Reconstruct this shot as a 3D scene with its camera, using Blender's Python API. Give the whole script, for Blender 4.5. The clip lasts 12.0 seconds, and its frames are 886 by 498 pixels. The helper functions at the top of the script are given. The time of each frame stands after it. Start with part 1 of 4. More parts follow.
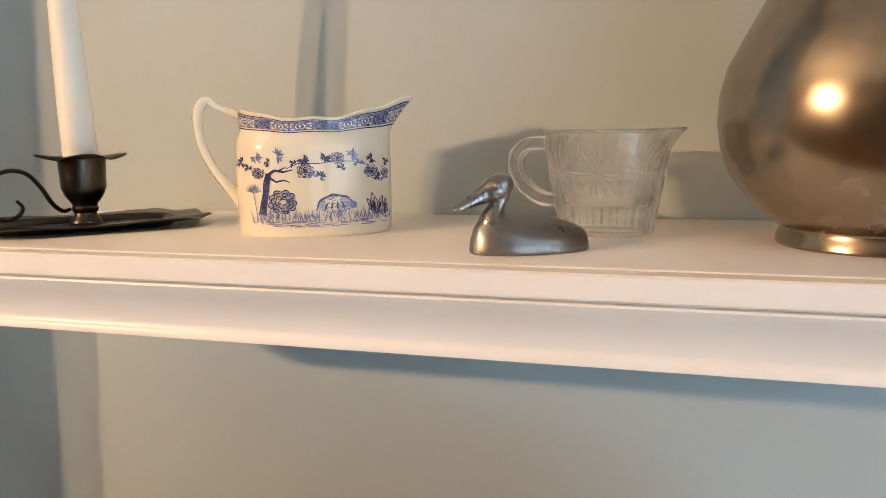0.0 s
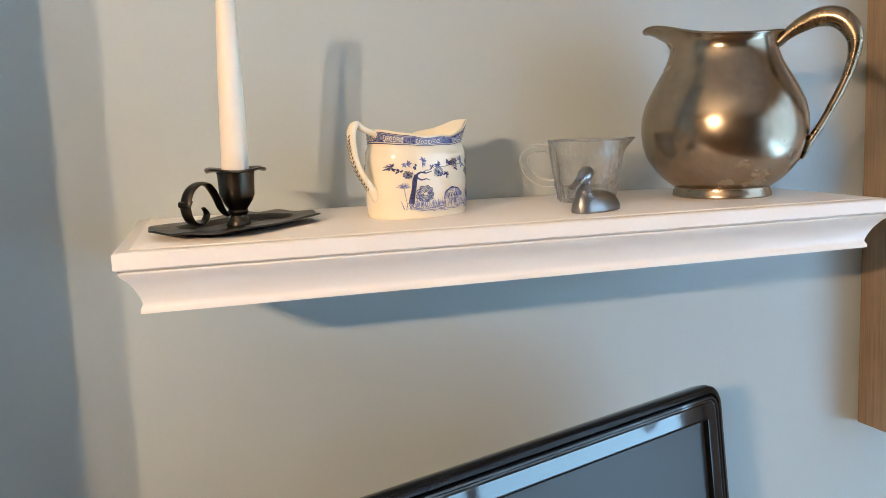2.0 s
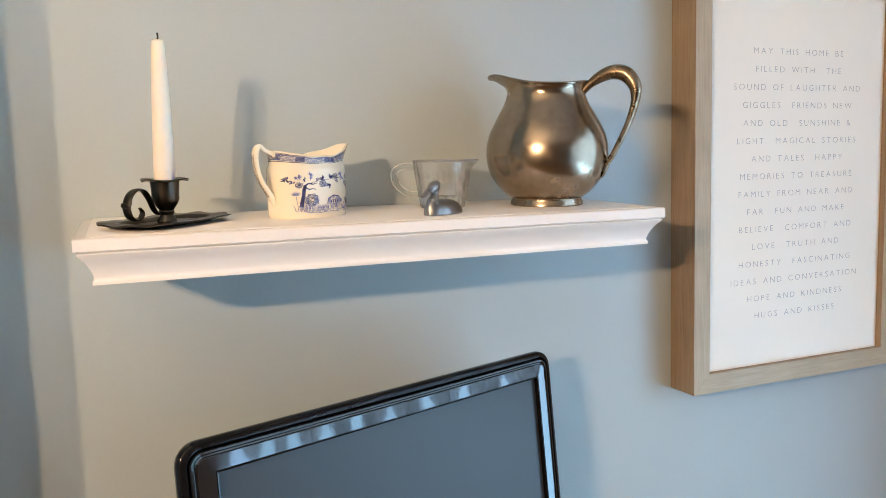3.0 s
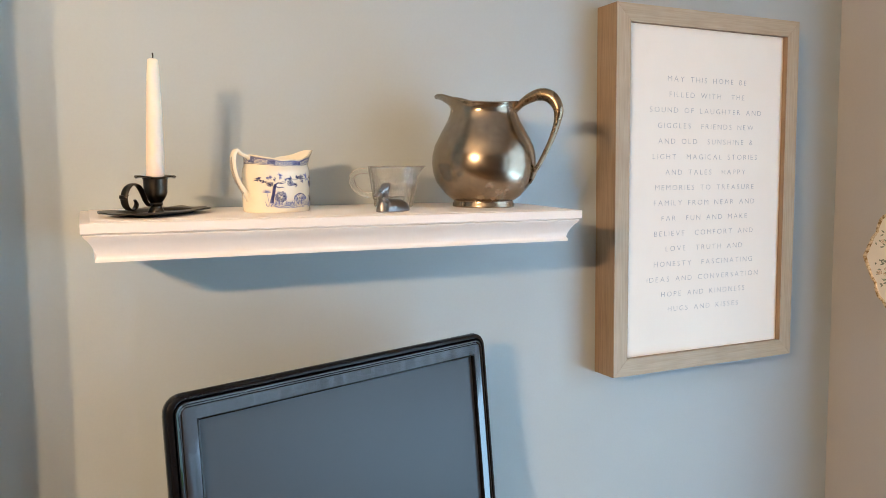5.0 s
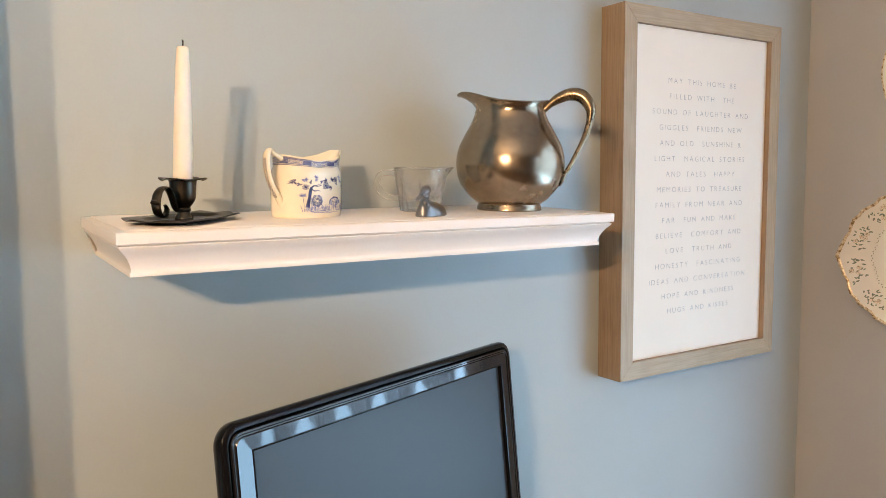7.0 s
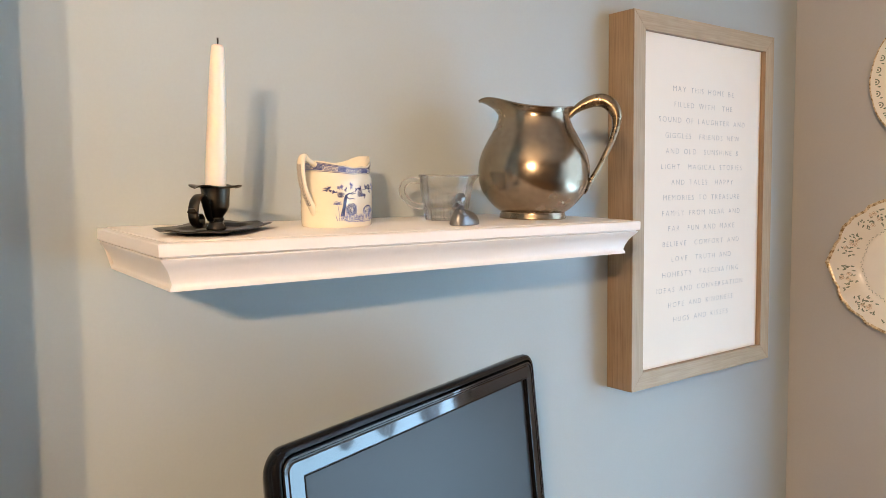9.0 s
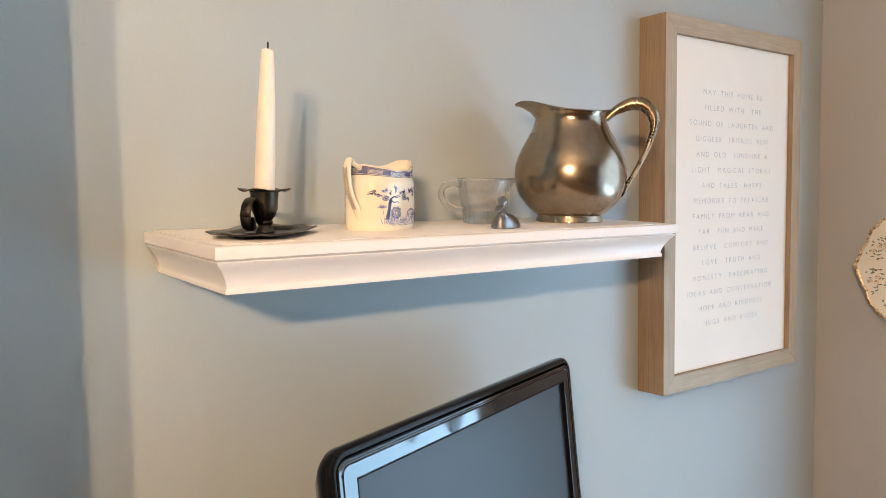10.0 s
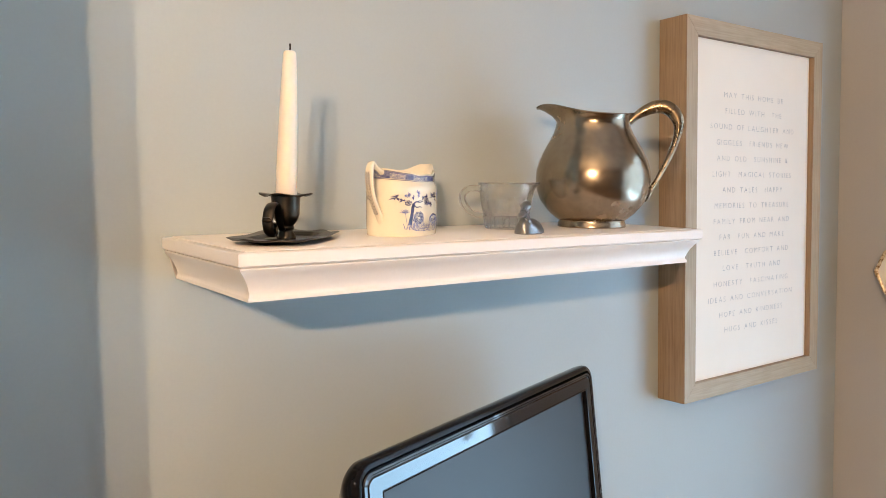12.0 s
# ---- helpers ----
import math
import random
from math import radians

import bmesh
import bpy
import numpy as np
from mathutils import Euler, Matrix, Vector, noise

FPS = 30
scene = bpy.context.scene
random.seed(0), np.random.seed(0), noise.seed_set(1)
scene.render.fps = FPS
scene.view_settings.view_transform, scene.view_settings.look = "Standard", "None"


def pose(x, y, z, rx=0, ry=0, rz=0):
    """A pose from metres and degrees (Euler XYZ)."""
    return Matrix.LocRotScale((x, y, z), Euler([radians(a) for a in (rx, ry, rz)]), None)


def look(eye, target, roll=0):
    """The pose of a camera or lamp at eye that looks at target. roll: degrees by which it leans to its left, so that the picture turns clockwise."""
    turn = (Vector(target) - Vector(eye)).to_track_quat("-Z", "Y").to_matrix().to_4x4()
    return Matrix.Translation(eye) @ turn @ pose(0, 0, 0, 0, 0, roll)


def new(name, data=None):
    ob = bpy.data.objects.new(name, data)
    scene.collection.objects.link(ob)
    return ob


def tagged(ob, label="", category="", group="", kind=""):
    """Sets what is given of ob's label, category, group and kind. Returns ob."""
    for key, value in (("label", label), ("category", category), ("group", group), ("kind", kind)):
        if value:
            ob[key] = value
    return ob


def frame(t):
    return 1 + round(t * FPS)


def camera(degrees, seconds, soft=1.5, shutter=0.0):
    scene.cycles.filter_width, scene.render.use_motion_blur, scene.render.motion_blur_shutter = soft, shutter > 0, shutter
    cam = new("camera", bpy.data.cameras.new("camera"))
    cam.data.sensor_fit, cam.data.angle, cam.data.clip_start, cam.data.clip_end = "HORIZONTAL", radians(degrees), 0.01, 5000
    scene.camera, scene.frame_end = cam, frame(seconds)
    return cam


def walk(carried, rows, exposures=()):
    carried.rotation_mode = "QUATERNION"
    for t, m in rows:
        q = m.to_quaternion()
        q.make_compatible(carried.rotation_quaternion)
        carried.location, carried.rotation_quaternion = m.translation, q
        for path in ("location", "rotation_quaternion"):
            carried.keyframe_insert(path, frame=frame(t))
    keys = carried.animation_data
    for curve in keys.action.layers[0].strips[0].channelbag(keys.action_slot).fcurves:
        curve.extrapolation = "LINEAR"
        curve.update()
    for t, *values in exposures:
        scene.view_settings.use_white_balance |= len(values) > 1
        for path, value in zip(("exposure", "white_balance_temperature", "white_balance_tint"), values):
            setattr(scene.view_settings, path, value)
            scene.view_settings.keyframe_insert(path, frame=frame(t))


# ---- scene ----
cam = camera(59.9, 12.0, soft=0.65)
PATH = [
    (0, (0.418, -0.511, 1.444), (-0.124, 1.401, 1.216), -0.1),
    (0.5, (0.329, -0.516, 1.453), (0.026, 1.446, 1.205), -1.1),
    (1, (0.235, -0.562, 1.458), (0.246, 1.42, 1.193), -1.8),
    (1.5, (0.118, -0.636, 1.451), (0.46, 1.318, 1.193), -2.4),
    (2, (0.062, -0.715, 1.451), (0.629, 1.188, 1.21), -2.4),
    (2.5, (0.056, -0.81, 1.452), (0.759, 1.049, 1.231), -2.1),
    (3, (0.045, -0.92, 1.45), (0.798, 0.921, 1.243), -1.6),
    (4.8, (0.0, -1.069, 1.435), (0.828, 0.743, 1.263), -0.5),
    (5, (0.004, -1.064, 1.437), (0.848, 0.742, 1.266), -0.5),
    (5.5, (0.008, -1.058, 1.438), (0.885, 0.731, 1.265), -0.4),
    (6, (-0.014, -1.035, 1.438), (0.92, 0.725, 1.262), -0.3),
    (6.5, (-0.068, -0.975, 1.442), (0.945, 0.741, 1.266), -0.4),
    (7, (-0.126, -0.93, 1.443), (0.957, 0.742, 1.267), -0.4),
    (9, (-0.194, -0.841, 1.439), (1.014, 0.746, 1.292), -0.6),
    (9.5, (-0.213, -0.827, 1.437), (0.989, 0.765, 1.296), -0.7),
    (10, (-0.227, -0.818, 1.438), (0.969, 0.78, 1.303), -0.7),
    (10.5, (-0.233, -0.802, 1.435), (0.955, 0.801, 1.301), -0.7),
    (11, (-0.231, -0.798, 1.434), (0.953, 0.808, 1.302), -0.7),
    (11.5, (-0.23, -0.797, 1.436), (0.954, 0.81, 1.308), -0.8),
    (12, (-0.232, -0.792, 1.439), (0.954, 0.813, 1.315), -0.7),
]
# the clip's white balance drifts from warm to neutral in the first second
EXPOSURES = [(0.0, -0.43, 7000, 13), (0.5, -0.49, 6600, 12), (1.0, -0.48, 6400, 11), (2.0, -0.32, 6080, 9), (3.0, -0.25, 6130, 9), (5.0, -0.20, 6400, 11), (12.0, -0.18, 6480, 12)]
walk(cam, [(t, look(eye, target, roll)) for t, eye, target, roll in PATH], EXPOSURES)

# ---- light: two warm bulbs in the room, one daylight window in the east wall ----
world = bpy.data.worlds.new("world")
world.use_nodes = True
scene.world = world
wnt = world.node_tree
sky = wnt.nodes.new("ShaderNodeTexSky")
sky.sky_type, sky.sun_disc, sky.sun_elevation, sky.sun_rotation = "NISHITA", False, radians(35), radians(120)
wnt.links.new(sky.outputs["Color"], wnt.nodes["Background"].inputs["Color"])
wnt.nodes["Background"].inputs["Strength"].default_value = 0.1

BULB_POWER, WINDOW_POWER = 54.0, 60.0
for bx, by in ((-0.934, -1.331), (-0.838, -1.389)):
    bulb = bpy.data.lights.new("bulb", "POINT")
    bulb.energy, bulb.color, bulb.shadow_soft_size = BULB_POWER, (1.0, 0.68, 0.41), 0.011
    new("bulb", bulb).matrix_world = pose(bx, by, 1.76)
# daylight in the openings of the two windows
for wy, ww, strength in ((-1.055, 1.15, 1.0), (-2.40, 0.86, 0.22)):
    day = bpy.data.lights.new("window_daylight", "AREA")
    day.shape, day.size, day.size_y, day.energy, day.color = "RECTANGLE", ww, 1.24, strength * WINDOW_POWER * ww / 1.15, (0.42, 0.68, 1.0)
    new("window_daylight", day).matrix_world = look((1.385, wy, 1.34), (0.0, wy, 1.34))


# ---- materials ----
def nodes_of(name):
    mat = bpy.data.materials.new(name)
    mat.use_nodes = True
    nt = mat.node_tree
    return mat, nt, nt.nodes["Principled BSDF"]


def add(nt, kind, **values):
    node = nt.nodes.new(kind)
    for key, value in values.items():
        node.inputs[key].default_value = value
    return node


def surface(name, colour, rough=0.5, metal=0.0, vary=0.08, scale=18.0, grain=400.0, bump=0.05, stretch=(1, 1, 1), rough_vary=0.08, coat=0.0, spec=0.5, dark=None):
    """A material with variation of colour and gloss at two scales and a fine relief."""
    mat, nt, bsdf = nodes_of(name)
    tex = nt.nodes.new("ShaderNodeTexCoord")
    mapping = nt.nodes.new("ShaderNodeMapping")
    mapping.inputs["Scale"].default_value = stretch
    nt.links.new(tex.outputs["Object"], mapping.inputs["Vector"])
    big, fine = add(nt, "ShaderNodeTexNoise", Scale=scale, Detail=5.0), add(nt, "ShaderNodeTexNoise", Scale=grain, Detail=3.0)
    for n in (big, fine):
        nt.links.new(mapping.outputs["Vector"], n.inputs["Vector"])
    mixed = nt.nodes.new("ShaderNodeMath")
    mixed.operation = "MULTIPLY_ADD"
    mixed.inputs[1].default_value = 0.7
    scaled = nt.nodes.new("ShaderNodeMath")
    scaled.operation, scaled.inputs[1].default_value = "MULTIPLY", 0.3
    nt.links.new(fine.outputs["Fac"], scaled.inputs[0])
    nt.links.new(big.outputs["Fac"], mixed.inputs[0])
    nt.links.new(scaled.outputs[0], mixed.inputs[2])
    ramp = nt.nodes.new("ShaderNodeValToRGB")
    low = dark or tuple(c * (1 - vary) for c in colour)
    high = tuple(min(1, c * (1 + vary)) for c in colour)
    ramp.color_ramp.elements[0].position, ramp.color_ramp.elements[1].position = 0.36, 0.64
    ramp.color_ramp.elements[0].color, ramp.color_ramp.elements[1].color = (*low, 1), (*high, 1)
    nt.links.new(mixed.outputs[0], ramp.inputs["Fac"])
    nt.links.new(ramp.outputs["Color"], bsdf.inputs["Base Color"])
    r = nt.nodes.new("ShaderNodeMapRange")
    r.inputs["From Min"].default_value, r.inputs["From Max"].default_value = 0.35, 0.65
    r.inputs["To Min"].default_value, r.inputs["To Max"].default_value = max(0.02, rough - rough_vary), rough + rough_vary
    nt.links.new(mixed.outputs[0], r.inputs["Value"])
    nt.links.new(r.outputs["Result"], bsdf.inputs["Roughness"])
    bsdf.inputs["Metallic"].default_value = metal
    bsdf.inputs["Specular IOR Level"].default_value = spec
    bsdf.inputs["Coat Weight"].default_value = coat
    bsdf.inputs["Coat Roughness"].default_value = 0.06
    if bump:
        b = add(nt, "ShaderNodeBump", Strength=bump, Distance=0.002)
        nt.links.new(mixed.outputs[0], b.inputs["Height"])
        nt.links.new(b.outputs["Normal"], bsdf.inputs["Normal"])
    return mat


def wood(name, light, dark, along, rough=0.55):
    """Wood with the grain along one axis."""
    stretch = [60.0, 60.0, 60.0]
    stretch["xyz".index(along)] = 2.5
    mat, nt, bsdf = nodes_of(name)
    tex, mapping = nt.nodes.new("ShaderNodeTexCoord"), nt.nodes.new("ShaderNodeMapping")
    mapping.inputs["Scale"].default_value = stretch
    nt.links.new(tex.outputs["Object"], mapping.inputs["Vector"])
    n1, n2 = add(nt, "ShaderNodeTexNoise", Scale=1.0, Detail=6.0, Distortion=0.6), add(nt, "ShaderNodeTexNoise", Scale=7.0, Detail=3.0)
    for n in (n1, n2):
        nt.links.new(mapping.outputs["Vector"], n.inputs["Vector"])
    s = nt.nodes.new("ShaderNodeMath")
    s.operation = "ADD"
    nt.links.new(n2.outputs["Fac"], s.inputs[1])
    n3 = add(nt, "ShaderNodeTexNoise", Scale=22.0, Detail=3.0)
    nt.links.new(tex.outputs["Object"], n3.inputs["Vector"])
    s2 = nt.nodes.new("ShaderNodeMath")
    s2.operation, s2.inputs[1].default_value = "MULTIPLY_ADD", 0.5
    nt.links.new(n1.outputs["Fac"], s2.inputs[0])
    patch = nt.nodes.new("ShaderNodeMath")
    patch.operation, patch.inputs[1].default_value = "MULTIPLY", 0.5
    nt.links.new(n3.outputs["Fac"], patch.inputs[0])
    nt.links.new(patch.outputs[0], s2.inputs[2])
    nt.links.new(s2.outputs[0], s.inputs[0])
    ramp = nt.nodes.new("ShaderNodeValToRGB")
    h = nt.nodes.new("ShaderNodeMath")
    h.operation, h.inputs[1].default_value = "MULTIPLY", 0.5
    nt.links.new(s.outputs[0], h.inputs[0])
    ramp.color_ramp.elements[0].position, ramp.color_ramp.elements[1].position = 0.36, 0.62
    ramp.color_ramp.elements[0].color, ramp.color_ramp.elements[1].color = (*dark, 1), (*light, 1)
    nt.links.new(h.outputs[0], ramp.inputs["Fac"])
    nt.links.new(ramp.outputs["Color"], bsdf.inputs["Base Color"])
    bsdf.inputs["Roughness"].default_value = rough
    b = add(nt, "ShaderNodeBump", Strength=0.06, Distance=0.001)
    nt.links.new(h.outputs[0], b.inputs["Height"])
    nt.links.new(b.outputs["Normal"], bsdf.inputs["Normal"])
    return mat


M_WALL = surface("wall_paint", (0.458, 0.503, 0.497), rough=0.62, vary=0.03, scale=3.5, grain=260.0, bump=0.10)
# the wall paint with the side wall's warm bulb light mixed into its colour
M_WALL_WARM = surface("wall_paint_warm_light", (0.485, 0.478, 0.468), rough=0.62, vary=0.03, scale=3.5, grain=260.0, bump=0.10)
M_FAR = surface("dark_wall_paint", (0.15, 0.12, 0.10), rough=0.7, vary=0.06, scale=2.0)
M_CEIL = surface("ceiling_paint", (0.62, 0.64, 0.65), rough=0.8, vary=0.03, scale=4.0)
M_FLOOR = wood("floor_boards", (0.22, 0.13, 0.07), (0.10, 0.055, 0.03), "x", 0.4)
M_SHELF = surface("white_lacquer", (0.88, 0.81, 0.735), rough=0.36, vary=0.02, scale=9.0, grain=300.0, bump=0.03)
M_TRIM = surface("white_trim", (0.78, 0.78, 0.76), rough=0.4, vary=0.03)
M_WAX = surface("candle_wax", (0.88, 0.80, 0.68), rough=0.42, vary=0.02, scale=60.0, bump=0.05)
wax = M_WAX.node_tree.nodes["Principled BSDF"]
wax.inputs["Subsurface Weight"].default_value = 0.35
wax.inputs["Subsurface Radius"].default_value = (0.012, 0.008, 0.005)
wax.inputs["Subsurface Scale"].default_value = 0.5
M_WICK = surface("burnt_wick", (0.02, 0.018, 0.016), rough=0.9, vary=0.3, scale=500.0)
M_IRON = surface("dark_pewter", (0.070, 0.060, 0.048), rough=0.33, metal=1.0, vary=0.10, scale=30.0, grain=300.0, bump=0.0, rough_vary=0.05)
M_JUG = surface("aged_pewter", (0.335, 0.272, 0.200), rough=0.235, metal=1.0, vary=0.20, scale=15.0, grain=110.0, bump=0.0, rough_vary=0.05)
M_HANDLE = surface("bronzed_handle", (0.27, 0.205, 0.135), rough=0.28, metal=1.0, vary=0.1, scale=40.0, bump=0.0)
M_DUCK = surface("grey_cast_pewter", (0.30, 0.295, 0.29), rough=0.33, metal=1.0, vary=0.08, scale=60.0, grain=500.0, bump=0.02)
M_CHINA = surface("cream_china", (0.88, 0.79, 0.61), rough=0.13, vary=0.02, scale=40.0, bump=0.0, rough_vary=0.02, coat=0.6)
M_BLUE = surface("blue_print", (0.058, 0.064, 0.165), rough=0.2, vary=0.5, scale=500.0, grain=1500.0, bump=0.0, coat=0.4)
M_PALEBLUE = surface("pale_blue_print", (0.24, 0.26, 0.42), rough=0.2, vary=0.45, scale=700.0, grain=2000.0, bump=0.0, coat=0.4, dark=(0.10, 0.11, 0.28))
M_WASH = surface("pale_print_wash", (0.60, 0.58, 0.60), rough=0.2, vary=0.2, scale=900.0, grain=2500.0, bump=0.0, coat=0.4, dark=(0.36, 0.37, 0.48))
M_INK = surface("dark_ink", (0.02, 0.022, 0.05), rough=0.3, vary=0.2, scale=300.0, bump=0.0)
M_BAND = surface("blue_border_print", (0.36, 0.38, 0.50), rough=0.2, vary=0.1, scale=330.0, grain=1400.0, bump=0.0, coat=0.4, dark=(0.05, 0.06, 0.22))
M_OAK = wood("weathered_oak", (0.475, 0.375, 0.250), (0.375, 0.285, 0.180), "z")
M_OAKX = wood("weathered_oak_cross", (0.475, 0.375, 0.250), (0.375, 0.285, 0.180), "x")
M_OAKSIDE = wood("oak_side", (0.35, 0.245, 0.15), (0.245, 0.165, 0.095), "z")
M_CANVAS = surface("sign_board", (0.90, 0.825, 0.71), rough=0.75, vary=0.015, scale=12.0, grain=900.0, bump=0.04)
M_LETTER = surface("grey_lettering", (0.40, 0.39, 0.38), rough=0.7, vary=0.1, scale=200.0, bump=0.0)
M_SHELL = surface("black_plastic", (0.006, 0.006, 0.007), rough=0.13, vary=0.10, scale=20.0, grain=900.0, bump=0.0, rough_vary=0.01, spec=0.22)
M_BEZEL = surface("gloss_black_bezel", (0.010, 0.010, 0.012), rough=0.05, vary=0.1, scale=30.0, bump=0.0, rough_vary=0.01, spec=0.62)
M_SCREEN = surface("matte_screen", (0.034, 0.037, 0.041), rough=0.42, vary=0.02, scale=3.0, bump=0.0, rough_vary=0.0, spec=0.38)
M_DESK = wood("desk_wood", (0.20, 0.12, 0.07), (0.10, 0.06, 0.035), "x", 0.4)
M_PLATE = surface("ivory_china", (0.85, 0.80, 0.70), rough=0.16, vary=0.02, scale=30.0, bump=0.0, rough_vary=0.03, coat=0.5)
M_GILT = surface("worn_gilt", (0.78, 0.66, 0.46), rough=0.30, metal=0.25, vary=0.1, scale=160.0, grain=420.0, bump=0.08, dark=(0.34, 0.21, 0.08))
M_GREEN = surface("green_print", (0.22, 0.25, 0.19), rough=0.25, vary=0.5, scale=600.0, bump=0.0)
M_ROSE = surface("blush_print", (0.62, 0.48, 0.34), rough=0.25, vary=0.3, scale=400.0, bump=0.0)
M_CLOTH = surface("white_sheer_cloth", (0.80, 0.80, 0.79), rough=0.9, vary=0.05, scale=12.0, bump=0.0)
cnt = M_CLOTH.node_tree
sheer, cmix = cnt.nodes.new("ShaderNodeBsdfTranslucent"), cnt.nodes.new("ShaderNodeMixShader")
sheer.inputs["Color"].default_value = (0.8, 0.8, 0.79, 1)
cmix.inputs[0].default_value = 0.6
cnt.links.new(cnt.nodes["Principled BSDF"].outputs[0], cmix.inputs[1])
cnt.links.new(sheer.outputs[0], cmix.inputs[2])
cnt.links.new(cmix.outputs[0], cnt.nodes["Material Output"].inputs["Surface"])

def glass_material(name, rough, clear, bump, bright):
    """Thick clear glass: part plain see-through, part refracting, with the bright scatter of its cuts."""
    mat, nt, bsdf = nodes_of(name)
    bsdf.inputs["Base Color"].default_value = (0.985, 0.99, 0.98, 1)
    bsdf.inputs["Transmission Weight"].default_value = 1.0
    bsdf.inputs["IOR"].default_value = 1.5
    bsdf.inputs["Roughness"].default_value = rough
    wave, relief = add(nt, "ShaderNodeTexNoise", Scale=140.0, Detail=1.0), add(nt, "ShaderNodeBump", Strength=bump, Distance=0.002)
    nt.links.new(wave.outputs["Fac"], relief.inputs["Height"])
    nt.links.new(relief.outputs["Normal"], bsdf.inputs["Normal"])
    bsdf.inputs["IOR"].default_value = 1.45
    gloss, mix, edge = add(nt, "ShaderNodeBsdfGlossy", Roughness=0.03), nt.nodes.new("ShaderNodeMixShader"), nt.nodes.new("ShaderNodeMixShader")
    nt.links.new(relief.outputs["Normal"], gloss.inputs["Normal"])
    white, thin = nt.nodes.new("ShaderNodeBsdfDiffuse"), nt.nodes.new("ShaderNodeBsdfTranslucent")
    white.inputs["Color"].default_value = thin.inputs["Color"].default_value = (0.95, 0.95, 0.94, 1)
    frost = nt.nodes.new("ShaderNodeMixShader")
    nt.links.new(white.outputs[0], frost.inputs[1])
    nt.links.new(thin.outputs[0], frost.inputs[2])
    edge.inputs[0].default_value = bright
    plain, clear_mix = nt.nodes.new("ShaderNodeBsdfTransparent"), nt.nodes.new("ShaderNodeMixShader")
    clear_mix.inputs[0].default_value = clear
    nt.links.new(bsdf.outputs[0], clear_mix.inputs[1])
    nt.links.new(plain.outputs[0], clear_mix.inputs[2])
    nt.links.new(clear_mix.outputs[0], edge.inputs[1])
    nt.links.new(frost.outputs[0], edge.inputs[2])
    mix.inputs[0].default_value = 0.03
    nt.links.new(edge.outputs[0], mix.inputs[1])
    nt.links.new(gloss.outputs[0], mix.inputs[2])
    nt.links.new(mix.outputs[0], nt.nodes["Material Output"].inputs["Surface"])
    return mat


M_GLASS = glass_material("pressed_glass", 0.0, 0.45, 0.0, 0.0)
M_RIM = glass_material("thick_glass", 0.0, 0.18, 0.06, 0.0)
M_CUT, _, cut_bsdf = nodes_of("cut_glass")
cut_bsdf.inputs["Base Color"].default_value = (0.95, 0.95, 0.93, 1)
cut_bsdf.inputs["Transmission Weight"].default_value = 0.80
cut_bsdf.inputs["Roughness"].default_value = 0.12
M_OUT, ont, ob_ = nodes_of("garden_distance")
ocoord, osep, oramp = ont.nodes.new("ShaderNodeTexCoord"), ont.nodes.new("ShaderNodeSeparateXYZ"), ont.nodes.new("ShaderNodeValToRGB")
onoise, oadd = add(ont, "ShaderNodeTexNoise", Scale=2.5, Detail=5.0), ont.nodes.new("ShaderNodeMath")
oadd.operation, oadd.inputs[1].default_value = "MULTIPLY_ADD", 0.5
ont.links.new(ocoord.outputs["Generated"], osep.inputs[0])
ont.links.new(onoise.outputs["Fac"], oadd.inputs[0])
ont.links.new(osep.outputs["Z"], oadd.inputs[2])
ont.links.new(oadd.outputs[0], oramp.inputs["Fac"])
oramp.color_ramp.elements[0].position, oramp.color_ramp.elements[1].position = 0.55, 0.72
oramp.color_ramp.elements[0].color, oramp.color_ramp.elements[1].color = (0.10, 0.32, 0.05, 1), (0.75, 0.88, 1.0, 1)
ont.links.new(oramp.outputs["Color"], ob_.inputs["Emission Color"])
ob_.inputs["Emission Strength"].default_value = 2.5
ob_.inputs["Base Color"].default_value = (0, 0, 0, 1)


# ---- building helpers ----
def part(name, bm, material, parent=None, label="", smooth=True, m=None):
    """Links a bmesh as one mesh object under a thing or a part."""
    bmesh.ops.recalc_face_normals(bm, faces=bm.faces)
    me = bpy.data.meshes.new(name)
    bm.to_mesh(me)
    bm.free()
    me.materials.append(material)
    if smooth:
        me.polygons.foreach_set("use_smooth", [True] * len(me.polygons))
        me.set_sharp_from_angle(angle=radians(38))
    ob = new(name, me)
    if parent is not None:
        ob.parent = parent
    if m is not None:
        ob.matrix_basis = m
    if label:
        ob["label"] = label
    return ob


def root(name, m, label, category, group="", kind=""):
    ob = new(name)
    ob.empty_display_size = 0.02
    ob.matrix_basis = m
    return tagged(ob, label, category, group, kind)


def box(x0, x1, y0, y1, z0, z1, bevel=0.0, segments=2):
    bm = bmesh.new()
    bmesh.ops.create_cube(bm, size=1.0)
    bmesh.ops.transform(bm, matrix=Matrix.LocRotScale(((x0 + x1) / 2, (y0 + y1) / 2, (z0 + z1) / 2), None, (x1 - x0, y1 - y0, z1 - z0)), verts=bm.verts)
    if bevel:
        bmesh.ops.bevel(bm, geom=bm.edges[:], offset=bevel, segments=segments, affect="EDGES", profile=0.5)
    return bm


